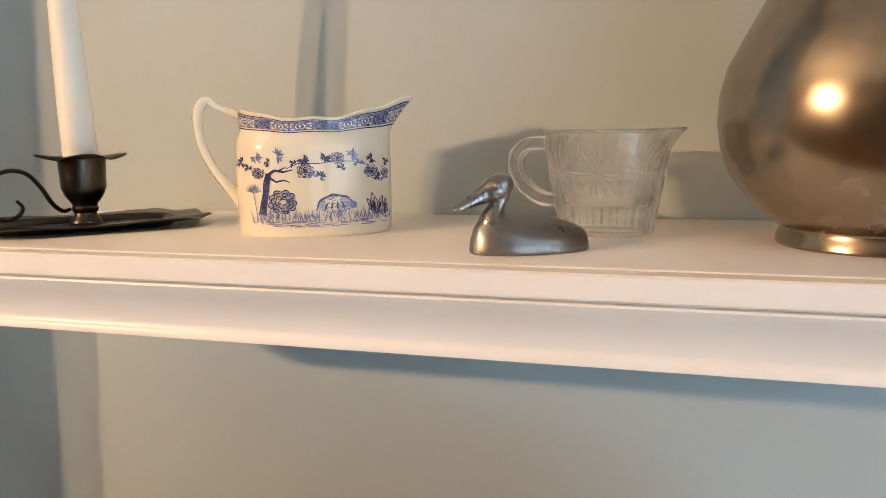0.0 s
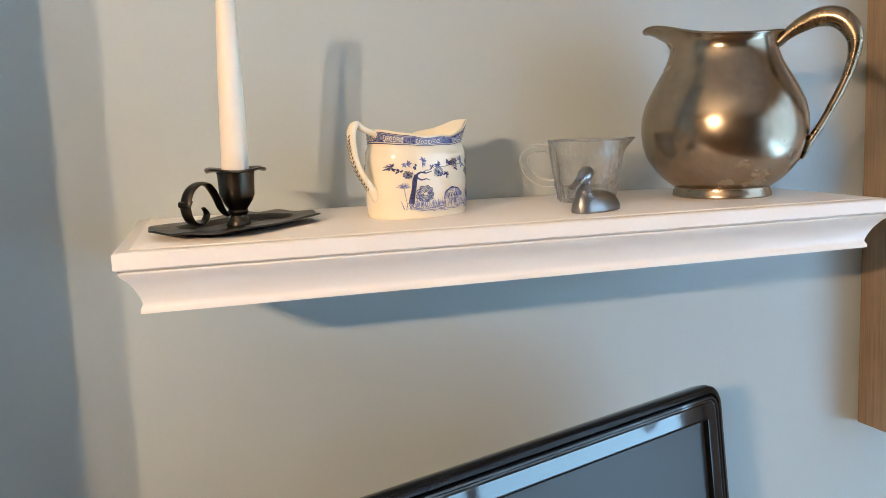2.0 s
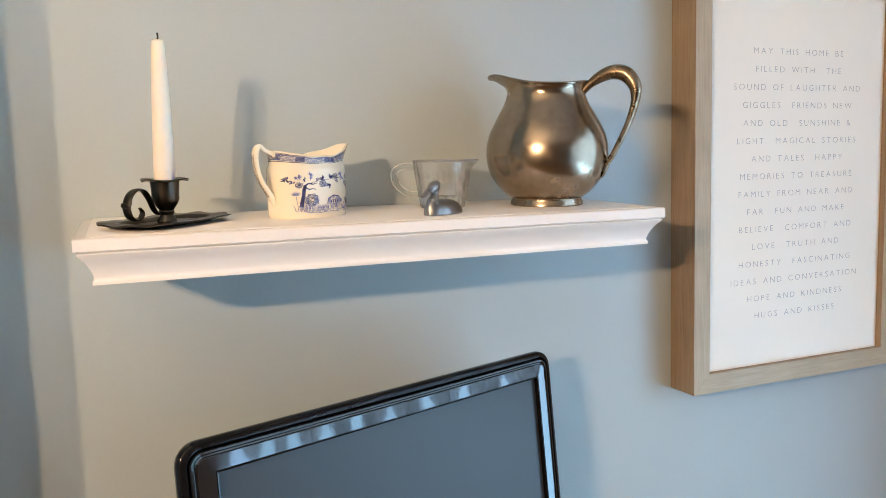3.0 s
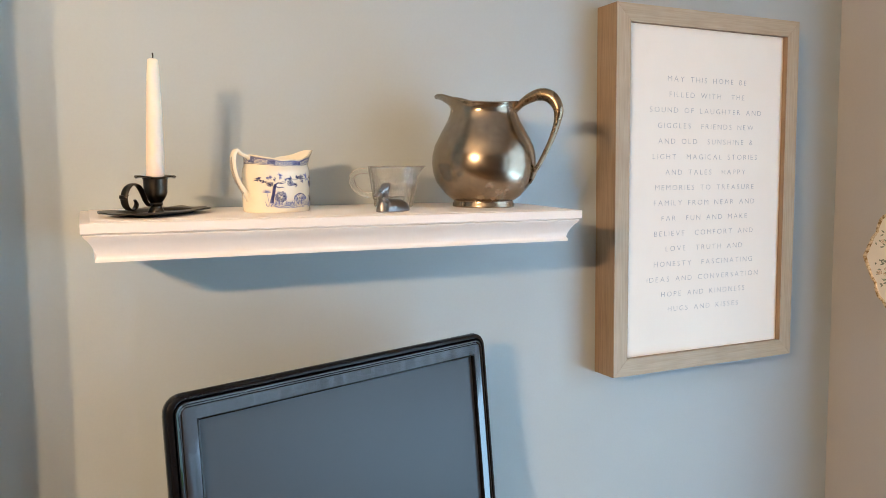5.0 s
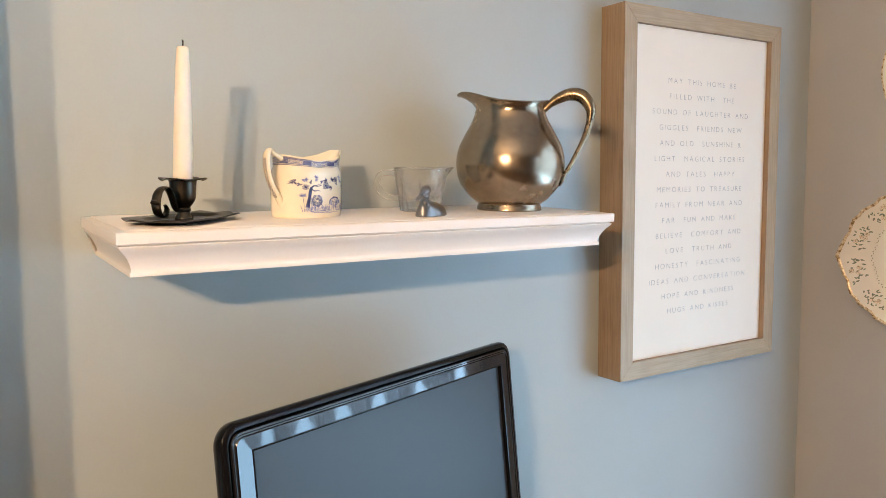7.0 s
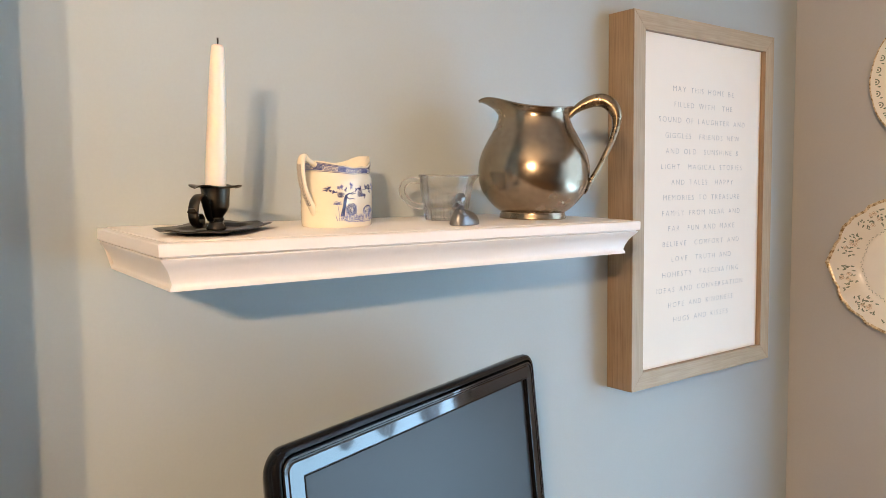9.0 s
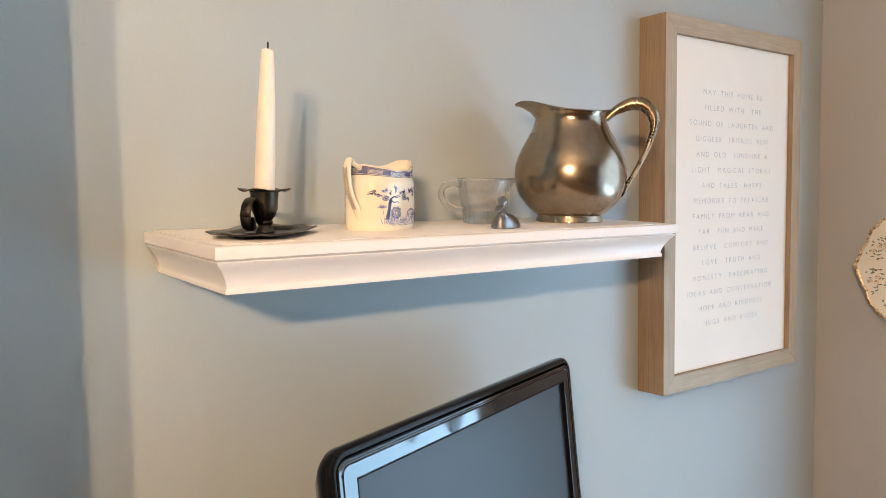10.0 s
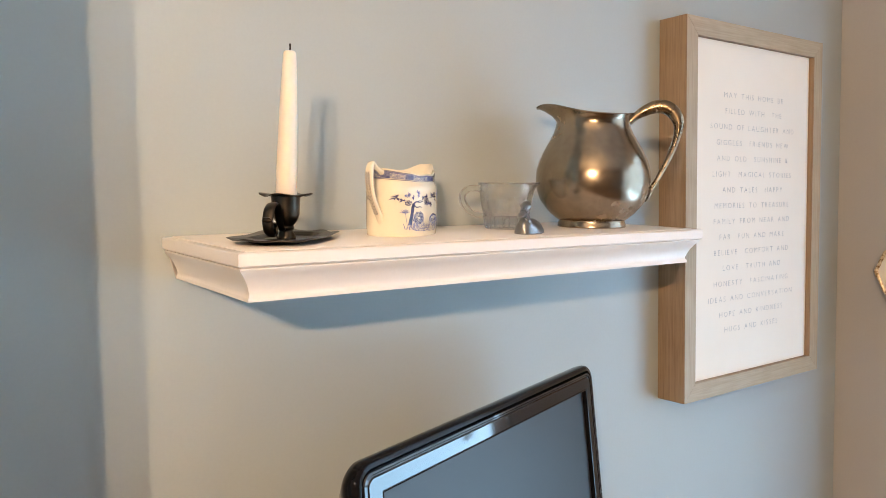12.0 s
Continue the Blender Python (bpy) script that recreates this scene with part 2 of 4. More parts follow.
def smooth_path(points, steps=6):
    """Catmull-Rom through the points (tuples of any length)."""
    pts = [np.array(p, float) for p in points]
    ext = [2 * pts[0] - pts[1]] + pts + [2 * pts[-1] - pts[-2]]
    out = []
    for i in range(1, len(ext) - 2):
        p0, p1, p2, p3 = ext[i - 1:i + 3]
        for k in range(steps):
            t = k / steps
            out.append(0.5 * (2 * p1 + (p2 - p0) * t + (2 * p0 - 5 * p1 + 4 * p2 - p3) * t * t + (3 * p1 - p0 - 3 * p2 + p3) * t ** 3))
    out.append(pts[-1])
    return out


def sweep(rows, segments=14, steps=6, bm=None, power=2.0):
    """A tube in the xz plane: rows of x, z, half thickness in the plane, half width across it."""
    bm = bm or bmesh.new()
    path = smooth_path(rows, steps)
    rings = []
    for i, p in enumerate(path):
        a, b = path[max(0, i - 1)], path[min(len(path) - 1, i + 1)]
        t = Vector((b[0] - a[0], 0, b[1] - a[1])).normalized()
        n = Vector((-t.z, 0, t.x))
        ring = []
        for k in range(segments):
            ang = 2 * math.pi * k / segments
            c, s = math.cos(ang), math.sin(ang)
            c, s = math.copysign(abs(c) ** (2 / power), c), math.copysign(abs(s) ** (2 / power), s)
            ring.append(bm.verts.new(Vector((p[0], 0, p[1])) + n * (p[2] * c) + Vector((0, p[3] * s, 0))))
        rings.append(ring)
    for r0, r1 in zip(rings, rings[1:]):
        for k in range(segments):
            bm.faces.new((r0[k], r0[(k + 1) % segments], r1[(k + 1) % segments], r1[k]))
    bm.faces.new(rings[0][::-1])
    bm.faces.new(rings[-1])
    return bm


def skin(rings, closed_ends=True, bm=None):
    """Faces between rings of points; rings of equal length, closed round."""
    bm = bm or bmesh.new()
    vs = [[bm.verts.new(p) for p in ring] for ring in rings]
    n = len(vs[0])
    for r0, r1 in zip(vs, vs[1:]):
        for k in range(n):
            bm.faces.new((r0[k], r0[(k + 1) % n], r1[(k + 1) % n], r1[k]))
    if closed_ends:
        bm.faces.new(vs[0][::-1])
        bm.faces.new(vs[-1])
    return bm


def lathe(profile, segments=64, shape=None, steps=0):
    """Turns rows of radius, height round z. shape(angle, r, z, i) may return another point."""
    rows = smooth_path(profile, steps) if steps else profile
    rings = []
    for i, (r, z) in enumerate(rows):
        ring = []
        for k in range(segments):
            a = 2 * math.pi * k / segments
            ring.append(shape(a, r, z, i) if shape else Vector((r * math.cos(a), r * math.sin(a), z)))
        rings.append(ring)
    bm = skin(rings)
    bmesh.ops.remove_doubles(bm, verts=bm.verts, dist=1e-6)
    return bm


def bump_at(a, centre, width):
    d = (a - centre + math.pi) % (2 * math.pi) - math.pi
    return math.exp(-(d / width) ** 2)


# ---- flat prints on china: outlines in the print's own plane, laid on a surface by a function ----
def leaf(x, y, length, width, turn):
    c, s = math.cos(turn), math.sin(turn)
    rows = [(0, 0), (0.3, 0.45), (0.6, 0.42), (1, 0), (0.6, -0.42), (0.3, -0.45)]
    return [(x + c * u * length - s * v * width, y + s * u * length + c * v * width) for u, v in rows]


def disc(x, y, rx, ry, n=12, turn=0.0):
    return [(x + rx * math.cos(turn + 2 * math.pi * k / n), y + ry * math.sin(turn + 2 * math.pi * k / n)) for k in range(n)]


def strokes(points, widths):
    """Quads along a line of points."""
    out = []
    for (p, q, w0, w1) in zip(points, points[1:], widths, widths[1:]):
        dx, dy = q[0] - p[0], q[1] - p[1]
        d = math.hypot(dx, dy) or 1
        nx, ny = -dy / d / 2, dx / d / 2
        out.append([(p[0] + nx * w0, p[1] + ny * w0), (q[0] + nx * w1, q[1] + ny * w1), (q[0] - nx * w1, q[1] - ny * w1), (p[0] - nx * w0, p[1] - ny * w0)])
    return out


def ring_print(x, y, r, w, n=14, squash=1.0):
    pts = disc(x, y, r, r * squash, n)
    return strokes(pts + pts[:1], [w] * (n + 1))


def flower(x, y, r):
    out = []
    for k in range(5):
        a = 2 * math.pi * k / 5 + 0.3
        out += ring_print(x + 0.55 * r * math.cos(a), y + 0.55 * r * math.sin(a), 0.42 * r, 0.16 * r, 8)
    return out + [disc(x, y, 0.22 * r, 0.22 * r, 8)]


def rose(x, y, r):
    """Uneven rings of scalloped petals, each drawn with a fine line and a hatched base."""
    out, w, petals = [], 0.05 * r + 0.00006, random.Random(int(abs(x) * 1e6))
    for k, (f, n) in enumerate(((1.0, 9), (0.76, 7), (0.52, 6), (0.28, 4))):
        half, turn = math.pi / n, petals.uniform(0, 2)
        for j in range(n):
            a, reach = 2 * math.pi * j / n + turn + petals.uniform(-0.12, 0.12), petals.uniform(0.86, 1.08)
            arc = [(a + d * half * 1.15, f * r * reach * (0.74 + 0.28 * math.cos(d * math.pi / 2))) for d in (-1, -0.6, -0.2, 0.2, 0.6, 1)]
            out += strokes([(x + q * math.cos(b), y + 0.84 * q * math.sin(b)) for b, q in arc], [w * 0.4, w, w * 1.5, w * 1.6, w, w * 0.4])
            for d in (-0.5, -0.15, 0.2, 0.55):
                b = a + d * half
                out += strokes([(x + q * math.cos(b), y + 0.84 * q * math.sin(b)) for q in (f * r * 0.66, f * r * petals.uniform(0.78, 0.95))], [w * 1.0, w * 0.2])
    return out


def print_on(name, polygons, lay, material, parent, label=""):
    bm = bmesh.new()
    for poly in polygons:
        bm.faces.new([bm.verts.new(lay(u, v)) for u, v in poly])
    return part(name, bm, material, parent, label, smooth=False)


# ---- structure: the room ----
WEST, EAST, SOUTH, HIGH = -2.9, 1.368, -4.0, 2.5
T = 0.12


def setting(name, bm, material, label, category):
    return tagged(part(name, bm, material, smooth=False), label, category, kind="structure")


setting("floor", box(WEST - T, EAST + T, SOUTH - T, T, -0.1, 0.0), M_FLOOR, "dark brown wooden floor of the room", "floor")
setting("ceiling", box(WEST - T, EAST + T, SOUTH - T, T, HIGH, HIGH + 0.1), M_CEIL, "plain white painted ceiling", "ceiling")
setting("wall_north", box(WEST - T, EAST + T, 0.0, T, 0.0, HIGH), M_WALL, "pale blue-grey painted wall behind the shelf", "wall")
# added out of view: its edge blocks the bulbs left of the shelf
setting("shade_wall", box(WEST, -0.245, -0.330, -0.0005, 0.0, HIGH), M_WALL, "pale blue-grey unseen wall block that keeps bulb light off beside the shelf", "wall")
# unseen closing walls, toned dark so they bounce little light into the shadows
setting("wall_south", box(WEST - T, EAST + T, SOUTH - T, SOUTH, 0.0, HIGH), M_FAR, "dark taupe unseen wall closing the room", "wall")
setting("wall_west", box(WEST - T, WEST, SOUTH, -0.0005, 0.0, HIGH), M_FAR, "dark taupe unseen wall closing the room", "wall")
# east wall with its window opening
WINDOWS, WZ0, WZ1 = ((-1.64, -0.47), (-2.84, -1.96)), 0.62, 1.96
bm = bmesh.new()
for y0, y1, z0, z1 in ((SOUTH, -2.84, 0, HIGH), (-1.96, -1.64, 0, HIGH), (-0.47, -0.0005, 0, HIGH), (-1.64, -0.47, 0, WZ0), (-1.64, -0.47, WZ1, HIGH), (-2.84, -1.96, 0, WZ0), (-2.84, -1.96, WZ1, HIGH)):
    piece = box(EAST, EAST + T, y0, y1, z0, z1)
    tmp = bpy.data.meshes.new("piece")
    piece.to_mesh(tmp)
    piece.free()
    bm.from_mesh(tmp)
    bpy.data.meshes.remove(tmp)
setting("wall_east", bm, M_WALL_WARM, "taupe grey side wall, warm light put into its paint tone, hung with china plates", "wall")



def window_at(number, y0w, y1w, scallops):
    """A white sash window in the side wall, where it has scallops with a sheer valance over its upper part."""
    at = pose(EAST, (y0w + y1w) / 2, WZ0)
    window = root("window_%d" % number, at, "white-framed daylight window in the side wall", "window", kind="structure")
    hw, hh = (y1w - y0w) / 2, WZ1 - WZ0
    for y0, y1, z0, z1 in ((-hw - 0.045, -hw, -0.07, hh + 0.07), (hw, hw + 0.045, -0.07, hh + 0.07), (-hw, hw, hh, hh + 0.07)):
        part("casing", box(-0.018, -0.001, y0, y1, z0, z1, 0.003), M_TRIM, window)
    part("window_sill", box(-0.05, -0.001, -hw, hw, -0.07, -0.04, 0.004), M_TRIM, window)
    part("mullion", box(0.004, 0.014, -0.02, 0.02, 0, hh, 0.003), M_TRIM, window)
    part("rail", box(0.085, 0.11, -hw, hw, hh / 2 - 0.02, hh / 2 + 0.02, 0.003), M_TRIM, window)
    if not scallops:
        return
    bm = bmesh.new()
    cols = []
    for k in range(97):
        u = k / 96
        y = -hw + 2 * hw * u
        drop = 0.98 - 0.12 * u + 0.14 * abs(math.sin(math.pi * scallops * u))
        fold = 0.010 * math.sin(2 * math.pi * 24 * u)
        cols.append([bm.verts.new((-0.045 + fold * f + d, y, hh + 0.03 - drop * f)) for d in (0.0, 0.004) for f in (0.0, 0.5, 1.0)])
    for a, b in zip(cols, cols[1:]):
        for i, j in ((0, 1), (1, 2), (2, 5), (5, 4), (4, 3), (3, 0)):
            bm.faces.new((a[i], a[j], b[j], b[i]))
    tagged(part("valance", bm, M_CLOTH, m=at), "white sheer scalloped curtain hanging over the upper window", "valance")


for number, ((wy0, wy1), scallops) in enumerate(zip(WINDOWS, (10, 0)), 1):
    window_at(number, wy0, wy1, scallops)
tagged(part("backdrop", box(3.2, 3.21, -6.0, 2.5, -0.5, 4.0), M_OUT, smooth=False), "bright sky and garden green outside the window", "backdrop", kind="structure")


# ---- floating shelf, sagging a little to the front ----
SX, SD = 0.614, 0.2005
S = pose(0, -0.003, 1.4072, 1.97)
shelf = root("wall_shelf", S, "white lacquered floating wall shelf with a coved edge", "shelf")


def three_sides(profile, back_y=0.0):
    """A moulding round the left, front and right sides: rows of inset, height."""
    bm = bmesh.new()
    lines = []
    for inset, z in profile:
        lines.append([bm.verts.new(p) for p in ((inset, back_y, z), (inset, -SD + inset, z), (SX - inset, -SD + inset, z), (SX - inset, back_y, z))])
    for a, b in zip(lines, lines[1:]):
        for k in range(3):
            bm.faces.new((a[k], a[k + 1], b[k + 1], b[k]))
    bm.faces.new(lines[0])
    bm.faces.new(lines[-1][::-1])
    bm.faces.new([l[0] for l in lines])
    bm.faces.new([l[3] for l in lines][::-1])
    bm.faces.new([v for l in (lines[0],) for v in (l[0], l[3])] + [lines[-1][3], lines[-1][0]])
    return bm


part("top_board", three_sides([(0.0010, -0.0012), (0.0, -0.0022), (0.0, -0.0118), (0.0008, -0.0127), (0.0028, -0.0129)]), M_SHELF, shelf)
part("top_panel", three_sides([(0.0108, 0.0), (0.0100, -0.0005), (0.0100, -0.0011)]), M_SHELF, shelf)
part("cove_moulding", three_sides([(0.0040, -0.0130), (0.0040, -0.0138), (0.0024, -0.0141), (0.0022, -0.0152), (0.0034, -0.0172), (0.0068, -0.0208), (0.0103, -0.0260), (0.0131, -0.0320), (0.0145, -0.0365), (0.0146, -0.0385), (0.0138, -0.0398), (0.0131, -0.0408), (0.0131, -0.0436)]), M_SHELF, shelf)


def on_shelf(x, y, turn=0.0):
    return S @ pose(x, y + 0.003, 0.0001, 0, 0, turn)


# ---- chamber candlestick and its candle ----
holder = root("candlestick", on_shelf(0.0807, -0.1195, 48), "dark pewter chamber candlestick with tray and loop handle", "candlestick")


def tray_outline(l, w, cut, z, wave=0.0):
    pts = [(-l, -w + cut), (-l + cut, -w), (l - cut, -w), (l, -w + cut), (l, w - cut), (l - cut, w), (-l + cut, w), (-l, w - cut)]
    out = []
    for (a, b) in zip(pts, pts[1:] + pts[:1]):
        for k in range(6):
            t = k / 6
            x, y = a[0] + (b[0] - a[0]) * t, a[1] + (b[1] - a[1]) * t
            lift = wave * math.cos(2 * math.pi * t)
            out.append(Vector((x, y, z + lift)))
    return out


tray_rings = [tray_outline(l, w, cut_, z, wave) for l, w, cut_, z, wave in (
    (0.044, 0.019, 0.009, 0.0, 0), (0.047, 0.022, 0.010, 0.0004, 0), (0.050, 0.025, 0.011, 0.0030, 0), (0.0705, 0.0385, 0.021, 0.0046, 0.0008),
    (0.0715, 0.0395, 0.021, 0.0053, 0.0008), (0.0705, 0.0385, 0.021, 0.0061, 0.0008), (0.0525, 0.0275, 0.012, 0.0052, 0), (0.0505, 0.0255, 0.0115, 0.0057, 0),
    (0.0485, 0.0235, 0.011, 0.0046, 0), (0.0465, 0.0215, 0.010, 0.0019, 0), (0.044, 0.019, 0.009, 0.0018, 0))]
part("tray", skin(tray_rings), M_IRON, holder)
part("candle_cup", lathe([(0.0, 0.0019), (0.0088, 0.0019), (0.0092, 0.0035), (0.0082, 0.0062), (0.0064, 0.0088), (0.0064, 0.0100), (0.0074, 0.0112), (0.0077, 0.0128), (0.0070, 0.0140), (0.0072, 0.0152), (0.0088, 0.0172), (0.0110, 0.0205), (0.0128, 0.0250), (0.0130, 0.0320), (0.0136, 0.0405), (0.0142, 0.0432), (0.0124, 0.0432), (0.0121, 0.0300), (0.0, 0.0290)], 40), M_IRON, holder)


def pan(a, r, z, i):
    if r < 0.016:
        return Vector((r * math.cos(a), r * math.sin(a), z))
    k = 0.94 + 0.10 * math.cos(4 * a)
    f = (r - 0.016) / 0.010
    return Vector((r * k * math.cos(a), r * k * math.sin(a), z + f * 0.0016 * math.cos(4 * a)))


part("drip_pan", lathe([(0.0130, 0.0422), (0.0160, 0.0426), (0.0210, 0.0434), (0.0245, 0.0430), (0.0250, 0.0437), (0.0243, 0.0443), (0.0205, 0.0446), (0.0160, 0.0440), (0.0130, 0.0437)], 48, pan), M_IRON, holder)
part("loop_handle", sweep([(-0.0080, 0.0125, 0.0010, 0.0022), (-0.0125, 0.0115, 0.0013, 0.0030), (-0.0180, 0.0165, 0.0014, 0.0036), (-0.0235, 0.0265, 0.0014, 0.0040), (-0.0305, 0.0345, 0.0014, 0.0043), (-0.0400, 0.0362, 0.0014, 0.0047), (-0.0490, 0.0315, 0.0014, 0.0050), (-0.0535, 0.0215, 0.0014, 0.0050), (-0.0510, 0.0125, 0.0014, 0.0048), (-0.0440, 0.0082, 0.0014, 0.0042), (-0.0370, 0.0092, 0.0013, 0.0036), (-0.0335, 0.0145, 0.0012, 0.0030), (-0.0365, 0.0190, 0.0010, 0.0020)], 12), M_IRON, holder, "curled strap handle")
part("thumb_rest", sweep([(-0.0505, 0.0250, 0.0012, 0.0040), (-0.0550, 0.0215, 0.0013, 0.0052), (-0.0570, 0.0250, 0.0008, 0.0030)], 10, 4), M_IRON, holder)

candle = root("candle", on_shelf(0.0807, -0.1195) @ pose(0, 0, 0.0295, 3.6, 0.2, 4), "tall white tapered candle, unlit, with a burnt wick", "candle")
part("wax", lathe([(0.0, 0.0), (0.0108, 0.0), (0.0111, 0.004), (0.0107, 0.040), (0.0094, 0.085), (0.0076, 0.125), (0.0065, 0.1395), (0.0058, 0.1412), (0.0044, 0.1420), (0.0, 0.1422)], 36, lambda a, r, z, i: Vector((0.9 * r * (1 + 0.012 * math.sin(3 * a + 20 * z)) * math.cos(a), 0.9 * r * math.sin(a), 1.031 * z))), M_WAX, candle)
part("wick", sweep([(0.0, 0.1460, 0.0008, 0.0008), (0.0003, 0.1495, 0.0008, 0.0008), (0.0000, 0.1528, 0.0009, 0.0009)], 8, 3), M_WICK, candle)


# ---- blue and white china creamer ----
cream = root("china_creamer", on_shelf(0.2248, -0.0998, 25.5), "cream china creamer with blue printed tree, flowers and border", "creamer")
CA, CB, CN = 0.0440, 0.0330, 2.3


def oval(a, grow, z):
    c, s = math.cos(a), math.sin(a)
    return Vector((math.copysign(abs(c) ** (2 / CN), c) * (CA + grow), math.copysign(abs(s) ** (2 / CN), s) * (CB + grow), z))


def rim_height(x):
    """Height of the rim along the length of the jug."""
    u = max(-1.3, min(1.20, x / CA))
    dip = 0.0641 + 0.0005 * math.cos(11 * u)
    return dip + (0.0125 * ((u - 0.15) / 1.1) ** 1.5 if u > 0.15 else 0.0) + (0.0055 * ((-u - 0.35) / 0.55) ** 1.6 if u < -0.35 else 0.0)


def cream_point(a, grow, z, i):
    p = oval(a, grow, z)
    t = max(0.0, min(1.0, (z - 0.050) / 0.012))
    beak = bump_at(a, 0.0, 0.58)
    p.x += 0.0168 * beak * t ** 1.6
    p.y *= 1 - 0.38 * beak * t
    if z > 0.050:
        p.z = 0.050 + (rim_height(p.x) - 0.050) * (z - 0.050) / 0.012
    return p


cream_rows = [(-0.004, 0.0), (-0.0016, 0.0), (-0.0006, 0.0012), (-0.0002, 0.006), (0.0, 0.020), (0.0, 0.040), (-0.0002, 0.048), (-0.0008, 0.0515), (-0.0022, 0.0535), (-0.0030, 0.0555), (-0.0030, 0.0575), (-0.0026, 0.0600), (-0.0022, 0.0616), (-0.0030, 0.0622), (-0.0044, 0.0618), (-0.0052, 0.0590), (-0.0050, 0.0500), (-0.0040, 0.0300), (-0.0060, 0.0040), (-0.020, 0.0030)]
part("body", lathe(cream_rows, 96, cream_point), M_CHINA, cream)
# printed border under the rim
part("border", skin([[cream_point(2 * math.pi * k / 96, g, z, 0) for k in range(96)] for g, z in ((-0.0026, 0.0562), (-0.0026, 0.0576), (-0.0023, 0.0594), (-0.0021, 0.0603))], closed_ends=False), M_BAND, cream, "blue patterned border")
for g, z in ((-0.0021, 0.0606), (-0.0025, 0.0556)):
    part("border_line", skin([[cream_point(2 * math.pi * k / 96, g + 0.0002, z + d, 0) for k in range(96)] for d in (-0.0002, 0.0002)], closed_ends=False), M_BLUE, cream)
for k in range(24):
    def band(u, v, k=k):
        a = 2 * math.pi * (k + 0.5 + u) / 24
        return cream_point(a, -0.0019, 0.0581 + 0.0019 * v, 0)
    motif = ring_print(0.0, 0.0, 0.20, 0.07, 12, 3.2) + [disc(0.0, 0.0, 0.07, 0.28, 8)]
    for side in (-1, 1):
        motif += [leaf(side * 0.24, -0.6, 0.22 * side, 0.5, 0.35), leaf(side * 0.27, 0.55, 0.20 * side, 0.45, -0.3), disc(side * 0.42, 0.0, 0.035, 0.22, 6)]
    print_on("border_motif", motif, band, M_CHINA if k % 3 else M_BLUE, cream)
part("loop_handle", sweep([(-0.0365, 0.0590, 0.0030, 0.0045), (-0.0400, 0.0655, 0.0026, 0.0040), (-0.0465, 0.0685, 0.0022, 0.0034), (-0.0530, 0.0712, 0.0022, 0.0034), (-0.0580, 0.0746, 0.0026, 0.0036), (-0.0622, 0.0712, 0.0030, 0.0042), (-0.0638, 0.0620, 0.0027, 0.0046), (-0.0618, 0.0490, 0.0025, 0.0044), (-0.0570, 0.0380, 0.0025, 0.0042), (-0.0505, 0.0285, 0.0028, 0.0042), (-0.0440, 0.0200, 0.0034, 0.0042), (-0.0418, 0.0120, 0.0016, 0.0030)], 16, 6, power=2.4), M_CHINA, cream)


def lay_side(side):
    def lay(x, z):
        u = min(0.9985, abs(x) / CA)
        y = CB * (1 - u ** CN) ** (1 / CN)
        n = Vector((math.copysign(u ** (CN - 1) / CA, x), (y / CB) ** (CN - 1) / CB, 0)).normalized()
        return Vector((side * x, side * y, z)) + Vector((side * n.x, side * n.y, 0)) * 0.00025
    return lay


def cx(x):
    return (x - 586) * 0.000134


def cz(y):
    return (655 - y) * 0.000131


